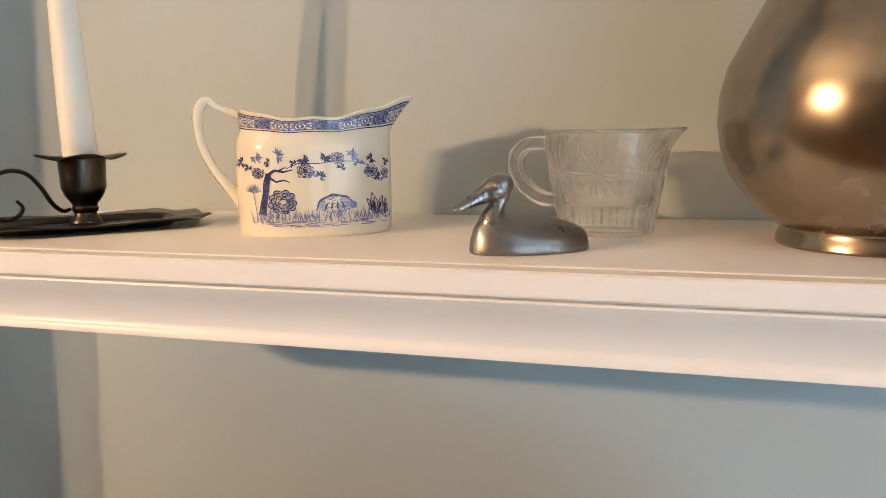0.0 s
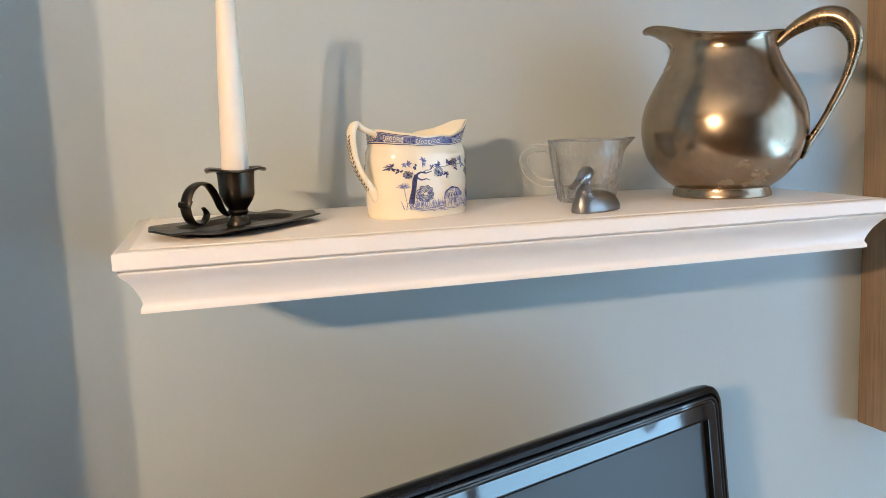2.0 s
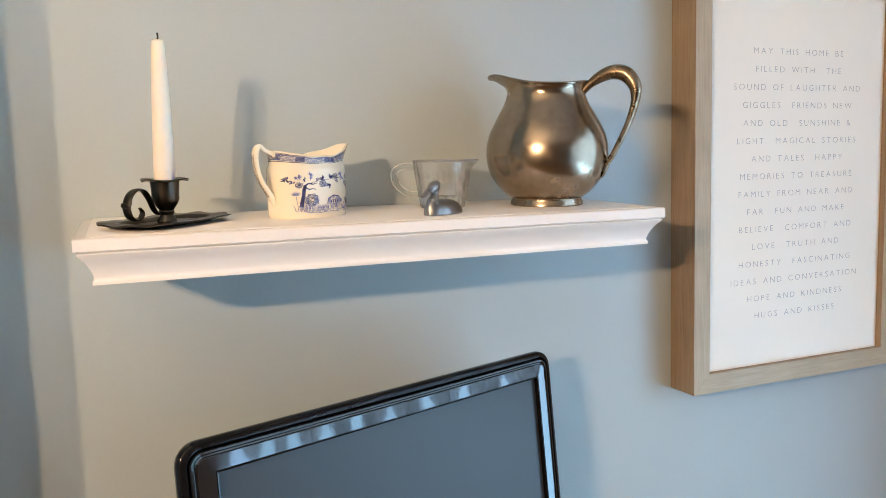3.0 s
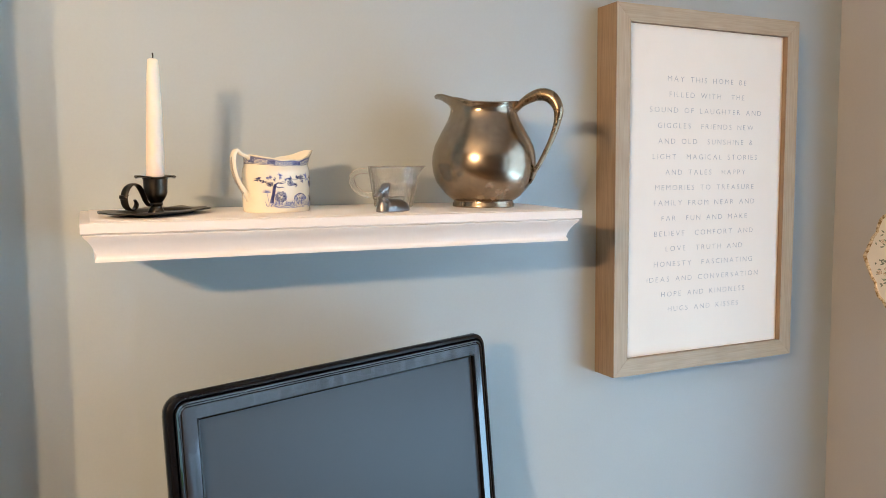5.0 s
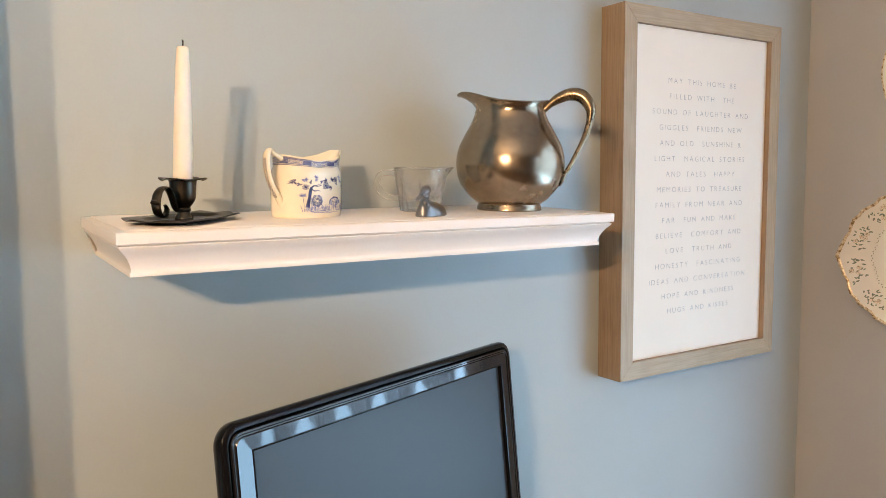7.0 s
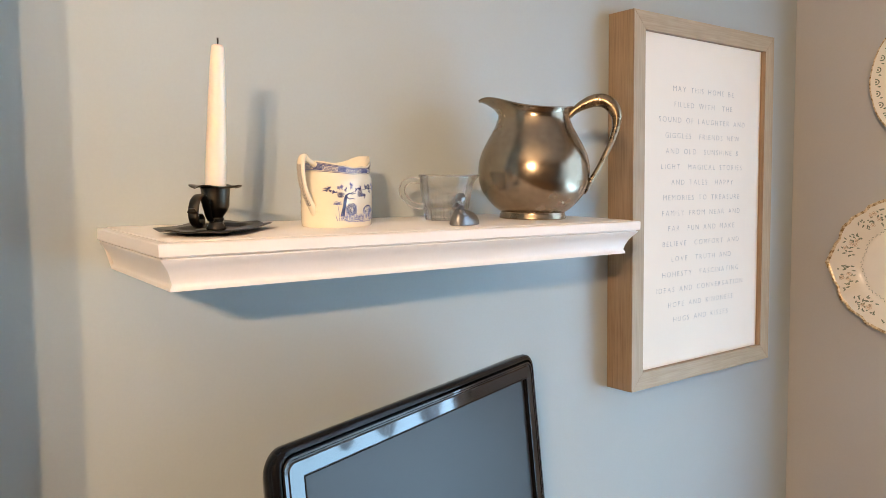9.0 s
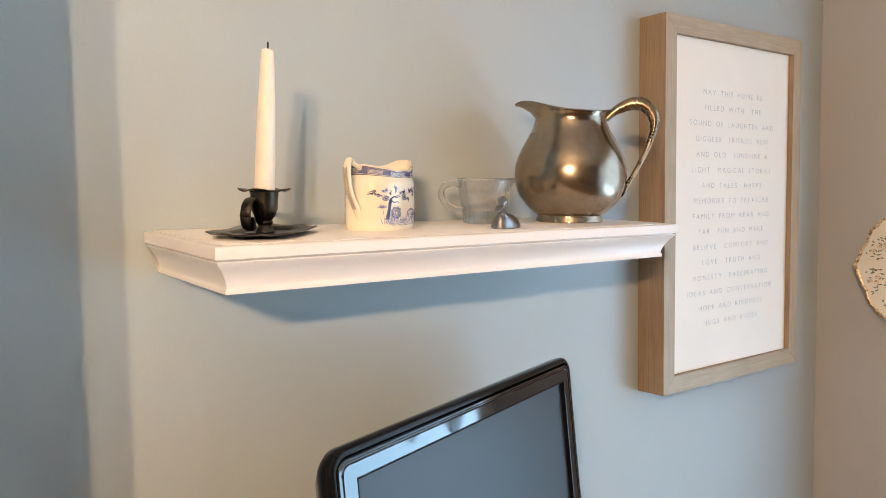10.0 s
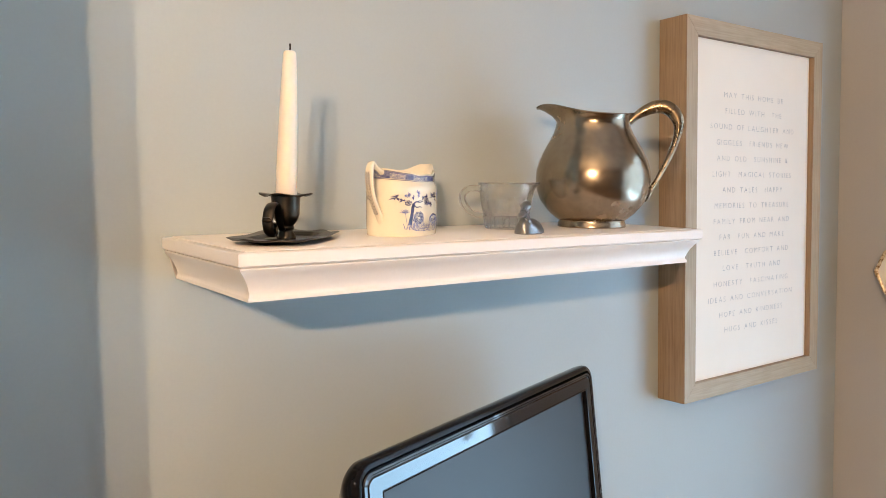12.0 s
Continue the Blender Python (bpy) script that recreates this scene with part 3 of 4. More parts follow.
rng = random.Random(4)
for side in (-1, 1):
    lay0 = lay_side(side)
    lay = (lambda f: (lambda x, z: f(-x, z)))(lay0) if side < 0 else lay0
    tree = strokes([(cx(372), cz(562)), (cx(378), cz(520)), (cx(388), cz(470)), (cx(392), cz(430)), (cx(402), cz(392))], [0.0042, 0.0036, 0.0032, 0.0036, 0.0030])
    tree += strokes([(cx(395), cz(400)), (cx(425), cz(378)), (cx(460), cz(385)), (cx(498), cz(376))], [0.0018, 0.0014, 0.0010, 0.0005])
    tree += strokes([(cx(405), cz(408)), (cx(430), cz(425)), (cx(462), cz(418)), (cx(485), cz(428))], [0.0014, 0.0011, 0.0008, 0.0004])
    tree += strokes([(cx(440), cz(380)), (cx(470), cz(365))], [0.0009, 0.0004])
    print_on("printed_tree", tree, lay, M_BLUE, cream, "dark blue printed tree")
    twigs = strokes([(cx(470), cz(372)), (cx(520), cz(350)), (cx(600), cz(352)), (cx(660), cz(342)), (cx(740), cz(345)), (cx(800), cz(362)), (cx(868), cz(372))], [0.0004] * 7)
    print_on("printed_twig", twigs, lay, M_BLUE, cream)
    for x, y, n, size in ((292, 345, 4, 34), (352, 325, 5, 36), (440, 318, 5, 40), (540, 335, 5, 34), (608, 405, 4, 34), (628, 325, 5, 34), (735, 322, 5, 40), (760, 352, 3, 30), (815, 335, 4, 34), (872, 350, 3, 26), (868, 420, 3, 26), (500, 352, 3, 22), (320, 372, 3, 26), (400, 345, 3, 24), (575, 400, 4, 28), (690, 372, 3, 26), (790, 380, 3, 24), (838, 410, 4, 26)):
        base, foliage = rng.uniform(0, 6.28), []
        for k in range(n):
            a = base + 4.6 * k / n + rng.uniform(-0.25, 0.25)
            foliage.append(leaf(cx(x), cz(y), size * 0.000134 * rng.uniform(0.6, 0.95), 0.0014, a))
            foliage.append(leaf(cx(x) + 0.0012 * math.cos(a), cz(y) + 0.0012 * math.sin(a), size * 0.00007, 0.0008, a + 0.9))
        print_on("printed_spray", foliage, lay, M_BLUE if rng.random() < 0.6 else M_PALEBLUE, cream)
    for x, y, r in ((360, 390, 0.0036), (548, 382, 0.0048), (675, 330, 0.0040), (815, 390, 0.0040), (872, 395, 0.0026)):
        print_on("printed_flower", rose(cx(x), cz(y), r) + [disc(cx(x), cz(y), 0.25 * r, 0.25 * r, 8)], lay, M_BLUE, cream)
    print_on("printed_rose", rose(cx(455), cz(508), 0.0080), lay, M_BLUE, cream)
    under = (lambda f: (lambda x, z: f(x, z) - Vector((0, side * 0.00012, 0))))(lay)
    print_on("printed_rose_ground", [disc(cx(455), cz(508), 0.0074, 0.0062, 18)], under, M_WASH, cream)
    # plain shape in place of the printed bird: pale wash, hatching and edge
    print_on("printed_bird_ground", [disc(cx(660), cz(520), 0.0098, 0.0050, 18)], under, M_WASH, cream)
    bird = [disc(cx(735), cz(525), 0.0022, 0.0020, 10)]
    for k in range(64):
        u, v = rng.uniform(-1, 1), rng.uniform(-0.9, 1)
        if u * u + v * v < 0.95:
            px, py = cx(660) + 0.0096 * u, cz(522) + 0.0050 * v
            bird += strokes([(px - 0.0010, py - 0.0003), (px + 0.0002, py + 0.0002), (px + 0.0012, py)], [0.0001, 0.00055, 0.0001])
    print_on("printed_bird", bird, lay, M_PALEBLUE, cream)
    print_on("printed_bird_edge", strokes([(cx(585), cz(548)), (cx(600), cz(505)), (cx(650), cz(480)), (cx(710), cz(490)), (cx(742), cz(522))], [0.0005, 0.0009, 0.0012, 0.0010, 0.0004]) + [leaf(cx(620 + 26 * k), cz(545), 0.0052, 0.0012, 1.2 + 0.2 * k) for k in range(4)], lay, M_BLUE, cream)
    tulip = []
    for px, size, wide, turn in ((830, 0.0125, 0.0046, 1.75), (836, 0.0110, 0.0034, 2.15), (838, 0.0105, 0.0036, 1.30), (868, 0.0085, 0.0024, 1.5)):
        blade = leaf(cx(px), cz(572), size, wide, turn)
        tulip += strokes(blade + blade[:1], [0.00045] * 7)
        for f in (-0.25, 0.0, 0.25):
            tulip.append(leaf(cx(px), cz(572), size * 0.85, 0.0007, turn + f * wide / size))
    print_on("printed_tulip", tulip, lay, M_BLUE, cream)
    blades = []
    for k in range(230):
        x = rng.uniform(335, 893)
        blades.append(leaf(cx(x), cz(rng.uniform(572, 602)), rng.uniform(0.002, 0.0075), 0.00042, 1.57 + rng.uniform(-0.45, 0.45)))
    for k in range(11):
        blades.append(leaf(cx(338), cz(470), 0.0050, 0.0006, 0.2 + 0.27 * k))
    blades += strokes([(cx(338), cz(470)), (cx(350), cz(560))], [0.0004, 0.0003])
    print_on("printed_grass", blades, lay, M_PALEBLUE, cream)
    ground = []
    for k in range(46):
        x, y = rng.uniform(360, 870), rng.uniform(585, 612)
        ground += strokes([(cx(x), cz(y)), (cx(min(885, x + rng.uniform(20, 60))), cz(y + rng.uniform(-4, 4)))], [0.0005, 0.0002])
    print_on("printed_ground", ground, lay, M_PALEBLUE, cream)

# black sprig down the back of the handle
back_line = [(-0.0665, 0.0640), (-0.0656, 0.0560), (-0.0637, 0.0480), (-0.0598, 0.0375), (-0.0533, 0.0277), (-0.0482, 0.0210)]
bm = bmesh.new()
path = smooth_path(back_line, 3)
for i, p in enumerate(path[:-1]):
    q = path[i + 1]
    d = Vector((q[0] - p[0], 0, q[1] - p[1])).normalized()
    out = Vector((d.z, 0, -d.x))
    for s in (-1, 1):
        base = Vector((p[0], 0, p[1])) + out * 0.0005
        tip = base - d * 0.0026 + Vector((0, s * 0.0030, 0)) - out * 0.0003
        w = d * 0.0009
        bm.faces.new([bm.verts.new(v) for v in (base, (base + tip) / 2 + w, tip, (base + tip) / 2 - w)])
    bm.faces.new([bm.verts.new(Vector((v[0], s, v[1])) + out * 0.0003) for v, s in ((p, -0.0002), (q, -0.0002), (q, 0.0002), (p, 0.0002))])
part("printed_sprig", bm, M_INK, cream, "dark leaf sprig on the handle", smooth=False)


# ---- cut glass creamer ----
glass = root("glass_creamer", on_shelf(0.3890, -0.0815, -21), "clear cut-glass creamer with star cuts and loop handle", "creamer")


def glass_point(a, r, z, i):
    t = max(0.0, min(1.0, (z - 0.041) / 0.014))
    beak = bump_at(a, 0.0, 0.36)
    k = 1.0
    if i < 7:
        k += 0.030 * abs(math.sin(10 * a)) * (1 if 0.0005 < z < 0.017 else 0.2)
    x, y = r * k * math.cos(a) * 1.07, r * k * math.sin(a) * 0.95
    x += 0.0088 * beak * t ** 1.6
    y *= 1 - 0.35 * beak * t
    return Vector((x, y, z + 0.0008 * beak * t))


STARS = ((-1.35, 0.0330), (-0.55, 0.0340), (-2.15, 0.0330), (0.25, 0.0330), (1.05, 0.0330), (1.85, 0.0330), (2.65, 0.0330))


def groove(a, z):
    """Depth of the star cuts and of the upright mitre cuts between them."""
    deep = 0.0
    for a0, z0 in STARS:
        d = (a - a0 + math.pi) % (2 * math.pi) - math.pi
        u, v = d * 0.030, z - z0
        q = math.hypot(u, v)
        if q < 0.016:
            t = (math.atan2(v, u) * 12 / (2 * math.pi)) % 1.0
            off = abs(t - 0.5) * 2 * math.pi * q / 12
            deep = max(deep, 0.0011 * max(0.0, 1 - off / 0.0012) * (1 - q / 0.016) ** 0.5)
        off = abs(abs(d) - 0.40) * 0.030
        if 0.019 < z < 0.051:
            deep = max(deep, 0.0011 * max(0.0, 1 - off / 0.0014) * math.sin(math.pi * (z - 0.019) / 0.032))
    return deep


def cut_point(a, r, z, i):
    if i < outer_rows and 0.018 < z < 0.052:
        r -= groove(a, z)
    return glass_point(a, r, z, 0 if i < outer_rows else 9)


outer = [(0.0, 0.0004), (0.0215, 0.0), (0.0232, 0.0010), (0.0236, 0.0060), (0.0246, 0.0120), (0.0262, 0.0165), (0.0272, 0.0190)]
outer += [(0.0272 + 0.0046 * k / 40, 0.0190 + 0.0310 * k / 40) for k in range(1, 41)] + [(0.0324, 0.0545), (0.0318, 0.0556)]
outer_rows = len(outer) - 2
part("body", lathe(outer + [(0.0304, 0.0553), (0.0290, 0.0480), (0.0276, 0.0360), (0.0258, 0.0230), (0.0225, 0.0165), (0.0130, 0.0140), (0.0, 0.0135)], 280, cut_point), M_GLASS, glass)
part("loop_handle", sweep([(-0.0315, 0.0475, 0.0036, 0.0046), (-0.0395, 0.0488, 0.0037, 0.0046), (-0.0482, 0.0482, 0.0041, 0.0048), (-0.0546, 0.0432, 0.0041, 0.0048), (-0.0560, 0.0358, 0.0039, 0.0048), (-0.0530, 0.0281, 0.0038, 0.0046), (-0.0463, 0.0214, 0.0037, 0.0046), (-0.0380, 0.0178, 0.0036, 0.0044), (-0.0265, 0.0172, 0.0030, 0.0038)], 12, 5, power=3.4), M_RIM, glass)


# thin bright lines drawn along the handle and rim, standing in for glass highlights
HANDLE = [(-0.0315, 0.0480), (-0.0395, 0.0492), (-0.0485, 0.0486), (-0.0552, 0.0435), (-0.0566, 0.0360), (-0.0535, 0.0280), (-0.0465, 0.0212), (-0.0380, 0.0176), (-0.0265, 0.0170)]
for grow, side in ((0.0034, -1), (-0.0032, -1)):
    line = []
    for k, (hx, hz) in enumerate(HANDLE):
        px, pz = HANDLE[max(k - 1, 0)]
        qx, qz = HANDLE[min(k + 1, len(HANDLE) - 1)]
        d = math.hypot(qx - px, qz - pz)
        line.append((hx + grow * (qz - pz) / d * -1, hz + grow * (qx - px) / d, 0.0004 + 0.0003 * (k % 2), 0.0006))
    glint = sweep(line, 6, 5)
    bmesh.ops.translate(glint, verts=glint.verts, vec=(0, 0.0040 * side, 0))
    part("handle_glint", glint, M_CUT, glass)
for r0, z0 in ((0.0326, 0.0553), (0.0306, 0.0558)):
    ring = [[glass_point(2 * math.pi * k / 80, r0 + dr, z0 + dz, 9) for k in range(80)] for dr, dz in ((0.00028, 0), (0, 0.00028), (-0.00028, 0), (0, -0.00028))]
    part("rim_glint", skin(ring + ring[:1], closed_ends=False), M_CUT, glass)


def cut(bm, a0, z0, length, turn, width=0.0011):
    """One slim wedge on the flank."""
    def at(u, v, lift):
        z = z0 + u * math.sin(turn) + v * math.cos(turn)
        r = 0.0272 + (0.0318 - 0.0272) * (z - 0.019) / 0.031
        a = a0 + (u * math.cos(turn) - v * math.sin(turn)) / 0.029
        return Vector(((r + lift) * math.cos(a) * 1.07, (r + lift) * math.sin(a) * 0.95, z))
    vs = [bm.verts.new(p) for p in (at(0, 0, 0.0001), at(length * 0.45, width, 0.0001), at(length, 0, 0.0001), at(length * 0.45, -width, 0.0001), at(length * 0.45, 0, 0.0007))]
    for i in range(4):
        bm.faces.new((vs[i], vs[(i + 1) % 4], vs[4]))


grn = random.Random(11)
for a0, z0, n in ((-1.35, 0.0330, 17), (-0.55, 0.0340, 13), (-2.15, 0.0330, 13), (0.9, 0.0330, 15), (2.0, 0.0330, 15)):
    for k in range(n):
        turn = math.pi * 2 * k / n + grn.uniform(-0.12, 0.12)
        length = grn.uniform(0.008, 0.020)
        while not 0.0195 < z0 + length * math.sin(turn) < 0.0515:
            length *= 0.85
        bm = bmesh.new()
        cut(bm, a0, z0, length, turn, 0.00055)
        part("star_ray", bm, M_CUT, glass, smooth=False)
for a0 in (-2.75, -1.75, -0.95, -0.15, 0.4, 1.45, 2.5):
    for k in range(3):
        bm = bmesh.new()
        cut(bm, a0 + 0.035 * (k - 1), 0.0200 + 0.001 * k, 0.022 - 0.004 * abs(k - 1), math.pi / 2, 0.0006)
        part("upright_cut", bm, M_CUT, glass, smooth=False)
rim_ring = [[glass_point(2 * math.pi * k / 80, r, z, 9) for k in range(80)] for r, z in ((0.0300, 0.0548), (0.0310, 0.0560), (0.0322, 0.0560), (0.0328, 0.0549), (0.0322, 0.0540))]
part("rim", skin(rim_ring + rim_ring[:1], closed_ends=False), M_RIM, glass)
for k in range(20):
    a = 2 * math.pi * (k + 0.5) / 20
    bm = bmesh.new()
    pts = []
    for z, r in ((0.002, 0.0236), (0.009, 0.0243), (0.0165, 0.0264)):
        for d in (-0.030, 0.030):
            pts.append(bm.verts.new(Vector(((r + 0.0002) * math.cos(a + d) * 1.07, (r + 0.0002) * math.sin(a + d) * 0.95, z))))
    tops = [bm.verts.new(Vector(((r + 0.0010) * math.cos(a) * 1.07, (r + 0.0010) * math.sin(a) * 0.95, z))) for z, r in ((0.002, 0.0236), (0.009, 0.0243), (0.0165, 0.0264))]
    for i in (0, 1):
        bm.faces.new((pts[2 * i], tops[i], tops[i + 1], pts[2 * i + 2]))
        bm.faces.new((tops[i], pts[2 * i + 1], pts[2 * i + 3], tops[i + 1]))
    part("base_flute", bm, M_RIM, glass, smooth=False)


# ---- small cast duck ----
def duck():
    bm = bmesh.new()
    rings = []
    # body: stations along x with half width and height of the back
    for x, w, h in smooth_path([(-0.0318, 0.0028, 0.0072), (-0.0300, 0.0064, 0.0096), (-0.0250, 0.0100, 0.0122), (-0.0170, 0.0134, 0.0148), (-0.0080, 0.0150, 0.0164), (0.0020, 0.0152, 0.0170), (0.0110, 0.0136, 0.0180), (0.0185, 0.0104, 0.0176), (0.0235, 0.0066, 0.0140), (0.0262, 0.0028, 0.0070)], 4):
        ring = [(x, -w * 0.97, 0.0), (x, -w, 0.0010)]
        for k in range(1, 20):
            a = math.pi * k / 20
            ring.append((x, -w * math.cos(a), 0.0010 + (h - 0.0010) * math.sin(a) ** 1.25))
        ring += [(x, w, 0.0010), (x, w * 0.97, 0.0)]
        rings.append([Vector(p) for p in ring])
    skin(rings, bm=bm)
    sweep([(0.0135, 0.0080, 0.0105, 0.0100), (0.0158, 0.0155, 0.0064, 0.0066), (0.0128, 0.0222, 0.0035, 0.0038), (0.0108, 0.0270, 0.0036, 0.0042), (0.0118, 0.0315, 0.0040, 0.0044)], 20, 6, bm)
    head = bmesh.ops.create_uvsphere(bm, u_segments=28, v_segments=18, radius=1.0)
    bmesh.ops.transform(bm, matrix=Matrix.LocRotScale((0.0136, 0, 0.0300), Euler((0, 0.45, 0)), (0.0086, 0.0058, 0.0060)), verts=head["verts"])
    sweep([(0.0150, 0.0296, 0.0052, 0.0050), (0.0205, 0.0268, 0.0042, 0.0040), (0.0265, 0.0238, 0.0029, 0.0036), (0.0325, 0.0210, 0.0020, 0.0036), (0.0352, 0.0200, 0.0010, 0.0022)], 20, 6, bm)
    for s in (-1, 1):
        for r, t in ((0.0016, 0.0004), (0.0008, 0.0008)):
            eye = bmesh.ops.create_cone(bm, cap_ends=True, segments=14, radius1=r, radius2=r * 0.8, depth=t * 2)
            bmesh.ops.transform(bm, matrix=Matrix.Translation((0.0150, s * 0.0057, 0.0312)) @ Euler((s * radians(-84), 0, 0)).to_matrix().to_4x4(), verts=eye["verts"])
    return bm


duck_ob = tagged(part("duck_figurine", duck(), M_DUCK, m=on_shelf(0.3570, -0.1570, 212.5)), "small grey cast-metal duck figurine on the shelf", "figurine")
rem = duck_ob.modifiers.new("remesh", "REMESH")
rem.mode, rem.voxel_size, rem.use_smooth_shade = "VOXEL", 0.00055, True
sm = duck_ob.modifiers.new("smooth", "SMOOTH")
sm.factor, sm.iterations = 0.5, 9


# ---- pewter jug ----
jug = root("pewter_jug", on_shelf(0.5162, -0.1040, -47), "round-bellied aged pewter jug with a bronzed loop handle", "jug")


def jug_point(a, r, z, i):
    t = max(0.0, min(1.0, (z - 0.122) / 0.020))
    beak = bump_at(a, math.pi, 0.72)
    x, y = r * math.cos(a), r * math.sin(a)
    x -= 0.0275 * beak * t ** 2.1
    y *= 1 + 0.05 * beak * t
    lift = (0.0205 * bump_at(a, math.pi, 0.98) - 0.0098 * bump_at(a, math.pi, 0.42) + 0.0034 * bump_at(a, 0.0, 0.6)) * max(0.0, (z - 0.095) / 0.045) ** 1.5 if z > 0.095 else 0.0
    return Vector((x, y, z + lift))


jug_rows = [(0.0, 0.0006), (0.0400, 0.0004), (0.0428, 0.0), (0.0436, 0.0010), (0.0430, 0.0050), (0.0418, 0.0072), (0.0420, 0.0088), (0.0462, 0.0115), (0.0525, 0.0165), (0.0590, 0.0235), (0.0668, 0.0340), (0.0710, 0.0460), (0.0728, 0.0590), (0.0721, 0.0720), (0.0688, 0.0850), (0.0625, 0.0975), (0.0558, 0.1085), (0.0497, 0.1180), (0.0457, 0.1270), (0.0450, 0.1330), (0.0464, 0.1378), (0.0487, 0.1402), (0.0490, 0.1412), (0.0480, 0.1416), (0.0462, 0.1395), (0.0442, 0.1330), (0.0450, 0.1270), (0.0540, 0.1085), (0.0650, 0.0850), (0.0685, 0.0600), (0.0630, 0.0340), (0.0420, 0.0130), (0.0, 0.0110)]
part("body", lathe(jug_rows, 96, jug_point), M_JUG, jug)
bm = bmesh.new()
rim_pts = [jug_point(2 * math.pi * k / 96, 0.0488, 0.1406, 0) for k in range(96)]
rings = []
for k, p in enumerate(rim_pts):
    t = (rim_pts[(k + 1) % 96] - rim_pts[k - 1]).normalized()
    n = Vector((t.y, -t.x, 0)).normalized()
    b = t.cross(n)
    rings.append([p + (n * math.cos(a) + b * math.sin(a)) * 0.0013 for a in [2 * math.pi * j / 8 for j in range(8)]])
skin(rings + rings[:1], closed_ends=False, bm=bm)
part("rolled_rim", bm, M_JUG, jug)
part("loop_handle", sweep([(0.0440, 0.1330, 0.0040, 0.0060), (0.0520, 0.1410, 0.0050, 0.0060), (0.0630, 0.1480, 0.0068, 0.0066), (0.0760, 0.1528, 0.0082, 0.0076), (0.0888, 0.1520, 0.0088, 0.0080), (0.0985, 0.1450, 0.0084, 0.0080), (0.1045, 0.1330, 0.0070, 0.0076), (0.1035, 0.1170, 0.0048, 0.0070), (0.0975, 0.0970, 0.0040, 0.0062), (0.0890, 0.0780, 0.0035, 0.0055), (0.0805, 0.0610, 0.0032, 0.0050), (0.0740, 0.0500, 0.0032, 0.0052), (0.0715, 0.0420, 0.0022, 0.0050), (0.0670, 0.0330, 0.0010, 0.0034)], 16, 6), M_HANDLE, jug, "bronzed loop handle with a leaf terminal")


# ---- framed sign ----
X0, X1, Z0, Z1, FD, FW = 0.7845, 1.1915, 1.1135, 1.7215, 0.0520, 0.0285
sign = root("framed_sign", pose(0, -0.0015, 0), "white sign with grey lettering in a deep oak box frame", "sign")


def stile(x_out, x_in):
    bm = bmesh.new()
    w = FW if x_in > x_out else -FW
    lines = [[bm.verts.new(p) for p in ((x_out, y, Z0), (x_out + w, y, Z0 + FW), (x_out + w, y, Z1 - FW), (x_out, y, Z1))] for y in (-0.0005, -FD)]
    a, b = lines
    bm.faces.new(a), bm.faces.new(b[::-1])
    for k in range(4):
        bm.faces.new((a[k], a[(k + 1) % 4], b[(k + 1) % 4], b[k]))
    bmesh.ops.bevel(bm, geom=bm.edges[:], offset=0.0003, segments=2, affect="EDGES")
    return bm


def rail(z_out, up):
    bm = bmesh.new()
    w = FW * up
    lines = [[bm.verts.new(p) for p in ((X0, y, z_out), (X0 + FW, y, z_out + w), (X1 - FW, y, z_out + w), (X1, y, z_out))] for y in (-0.0005, -FD)]
    a, b = lines
    bm.faces.new(a), bm.faces.new(b[::-1])
    for k in range(4):
        bm.faces.new((a[k], a[(k + 1) % 4], b[(k + 1) % 4], b[k]))
    bmesh.ops.bevel(bm, geom=bm.edges[:], offset=0.0003, segments=2, affect="EDGES")
    return bm


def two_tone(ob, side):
    """The flanks of the box frame take a darker, browner oak than its face."""
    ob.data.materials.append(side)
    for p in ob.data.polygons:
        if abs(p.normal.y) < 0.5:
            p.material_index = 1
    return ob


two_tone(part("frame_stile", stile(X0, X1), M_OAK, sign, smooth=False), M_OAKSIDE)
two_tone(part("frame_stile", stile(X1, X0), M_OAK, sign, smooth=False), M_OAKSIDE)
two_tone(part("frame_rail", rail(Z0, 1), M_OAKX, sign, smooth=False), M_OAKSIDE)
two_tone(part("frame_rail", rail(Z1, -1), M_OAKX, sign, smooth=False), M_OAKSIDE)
part("board", box(X0 + FW - 0.002, X1 - FW + 0.002, -0.0420, -0.0340, Z0 + FW - 0.002, Z1 - FW + 0.002), M_CANVAS, sign, "white printed board", smooth=False)
LINES = ["MAY THIS HOME BE", "FILLED WITH  THE", "SOUND OF LAUGHTER AND", "GIGGLES  FRIENDS NEW", "AND OLD  SUNSHINE &", "LIGHT  MAGICAL STORIES", "AND TALES  HAPPY", "MEMORIES TO TREASURE", "FAMILY FROM NEAR AND", "FAR  FUN AND MAKE", "BELIEVE  COMFORT AND", "LOVE  TRUTH AND", "HONESTY  FASCINATING", "IDEAS AND CONVERSATION", "HOPE AND KINDNESS", "HUGS AND KISSES"]
GLYPHS = {}


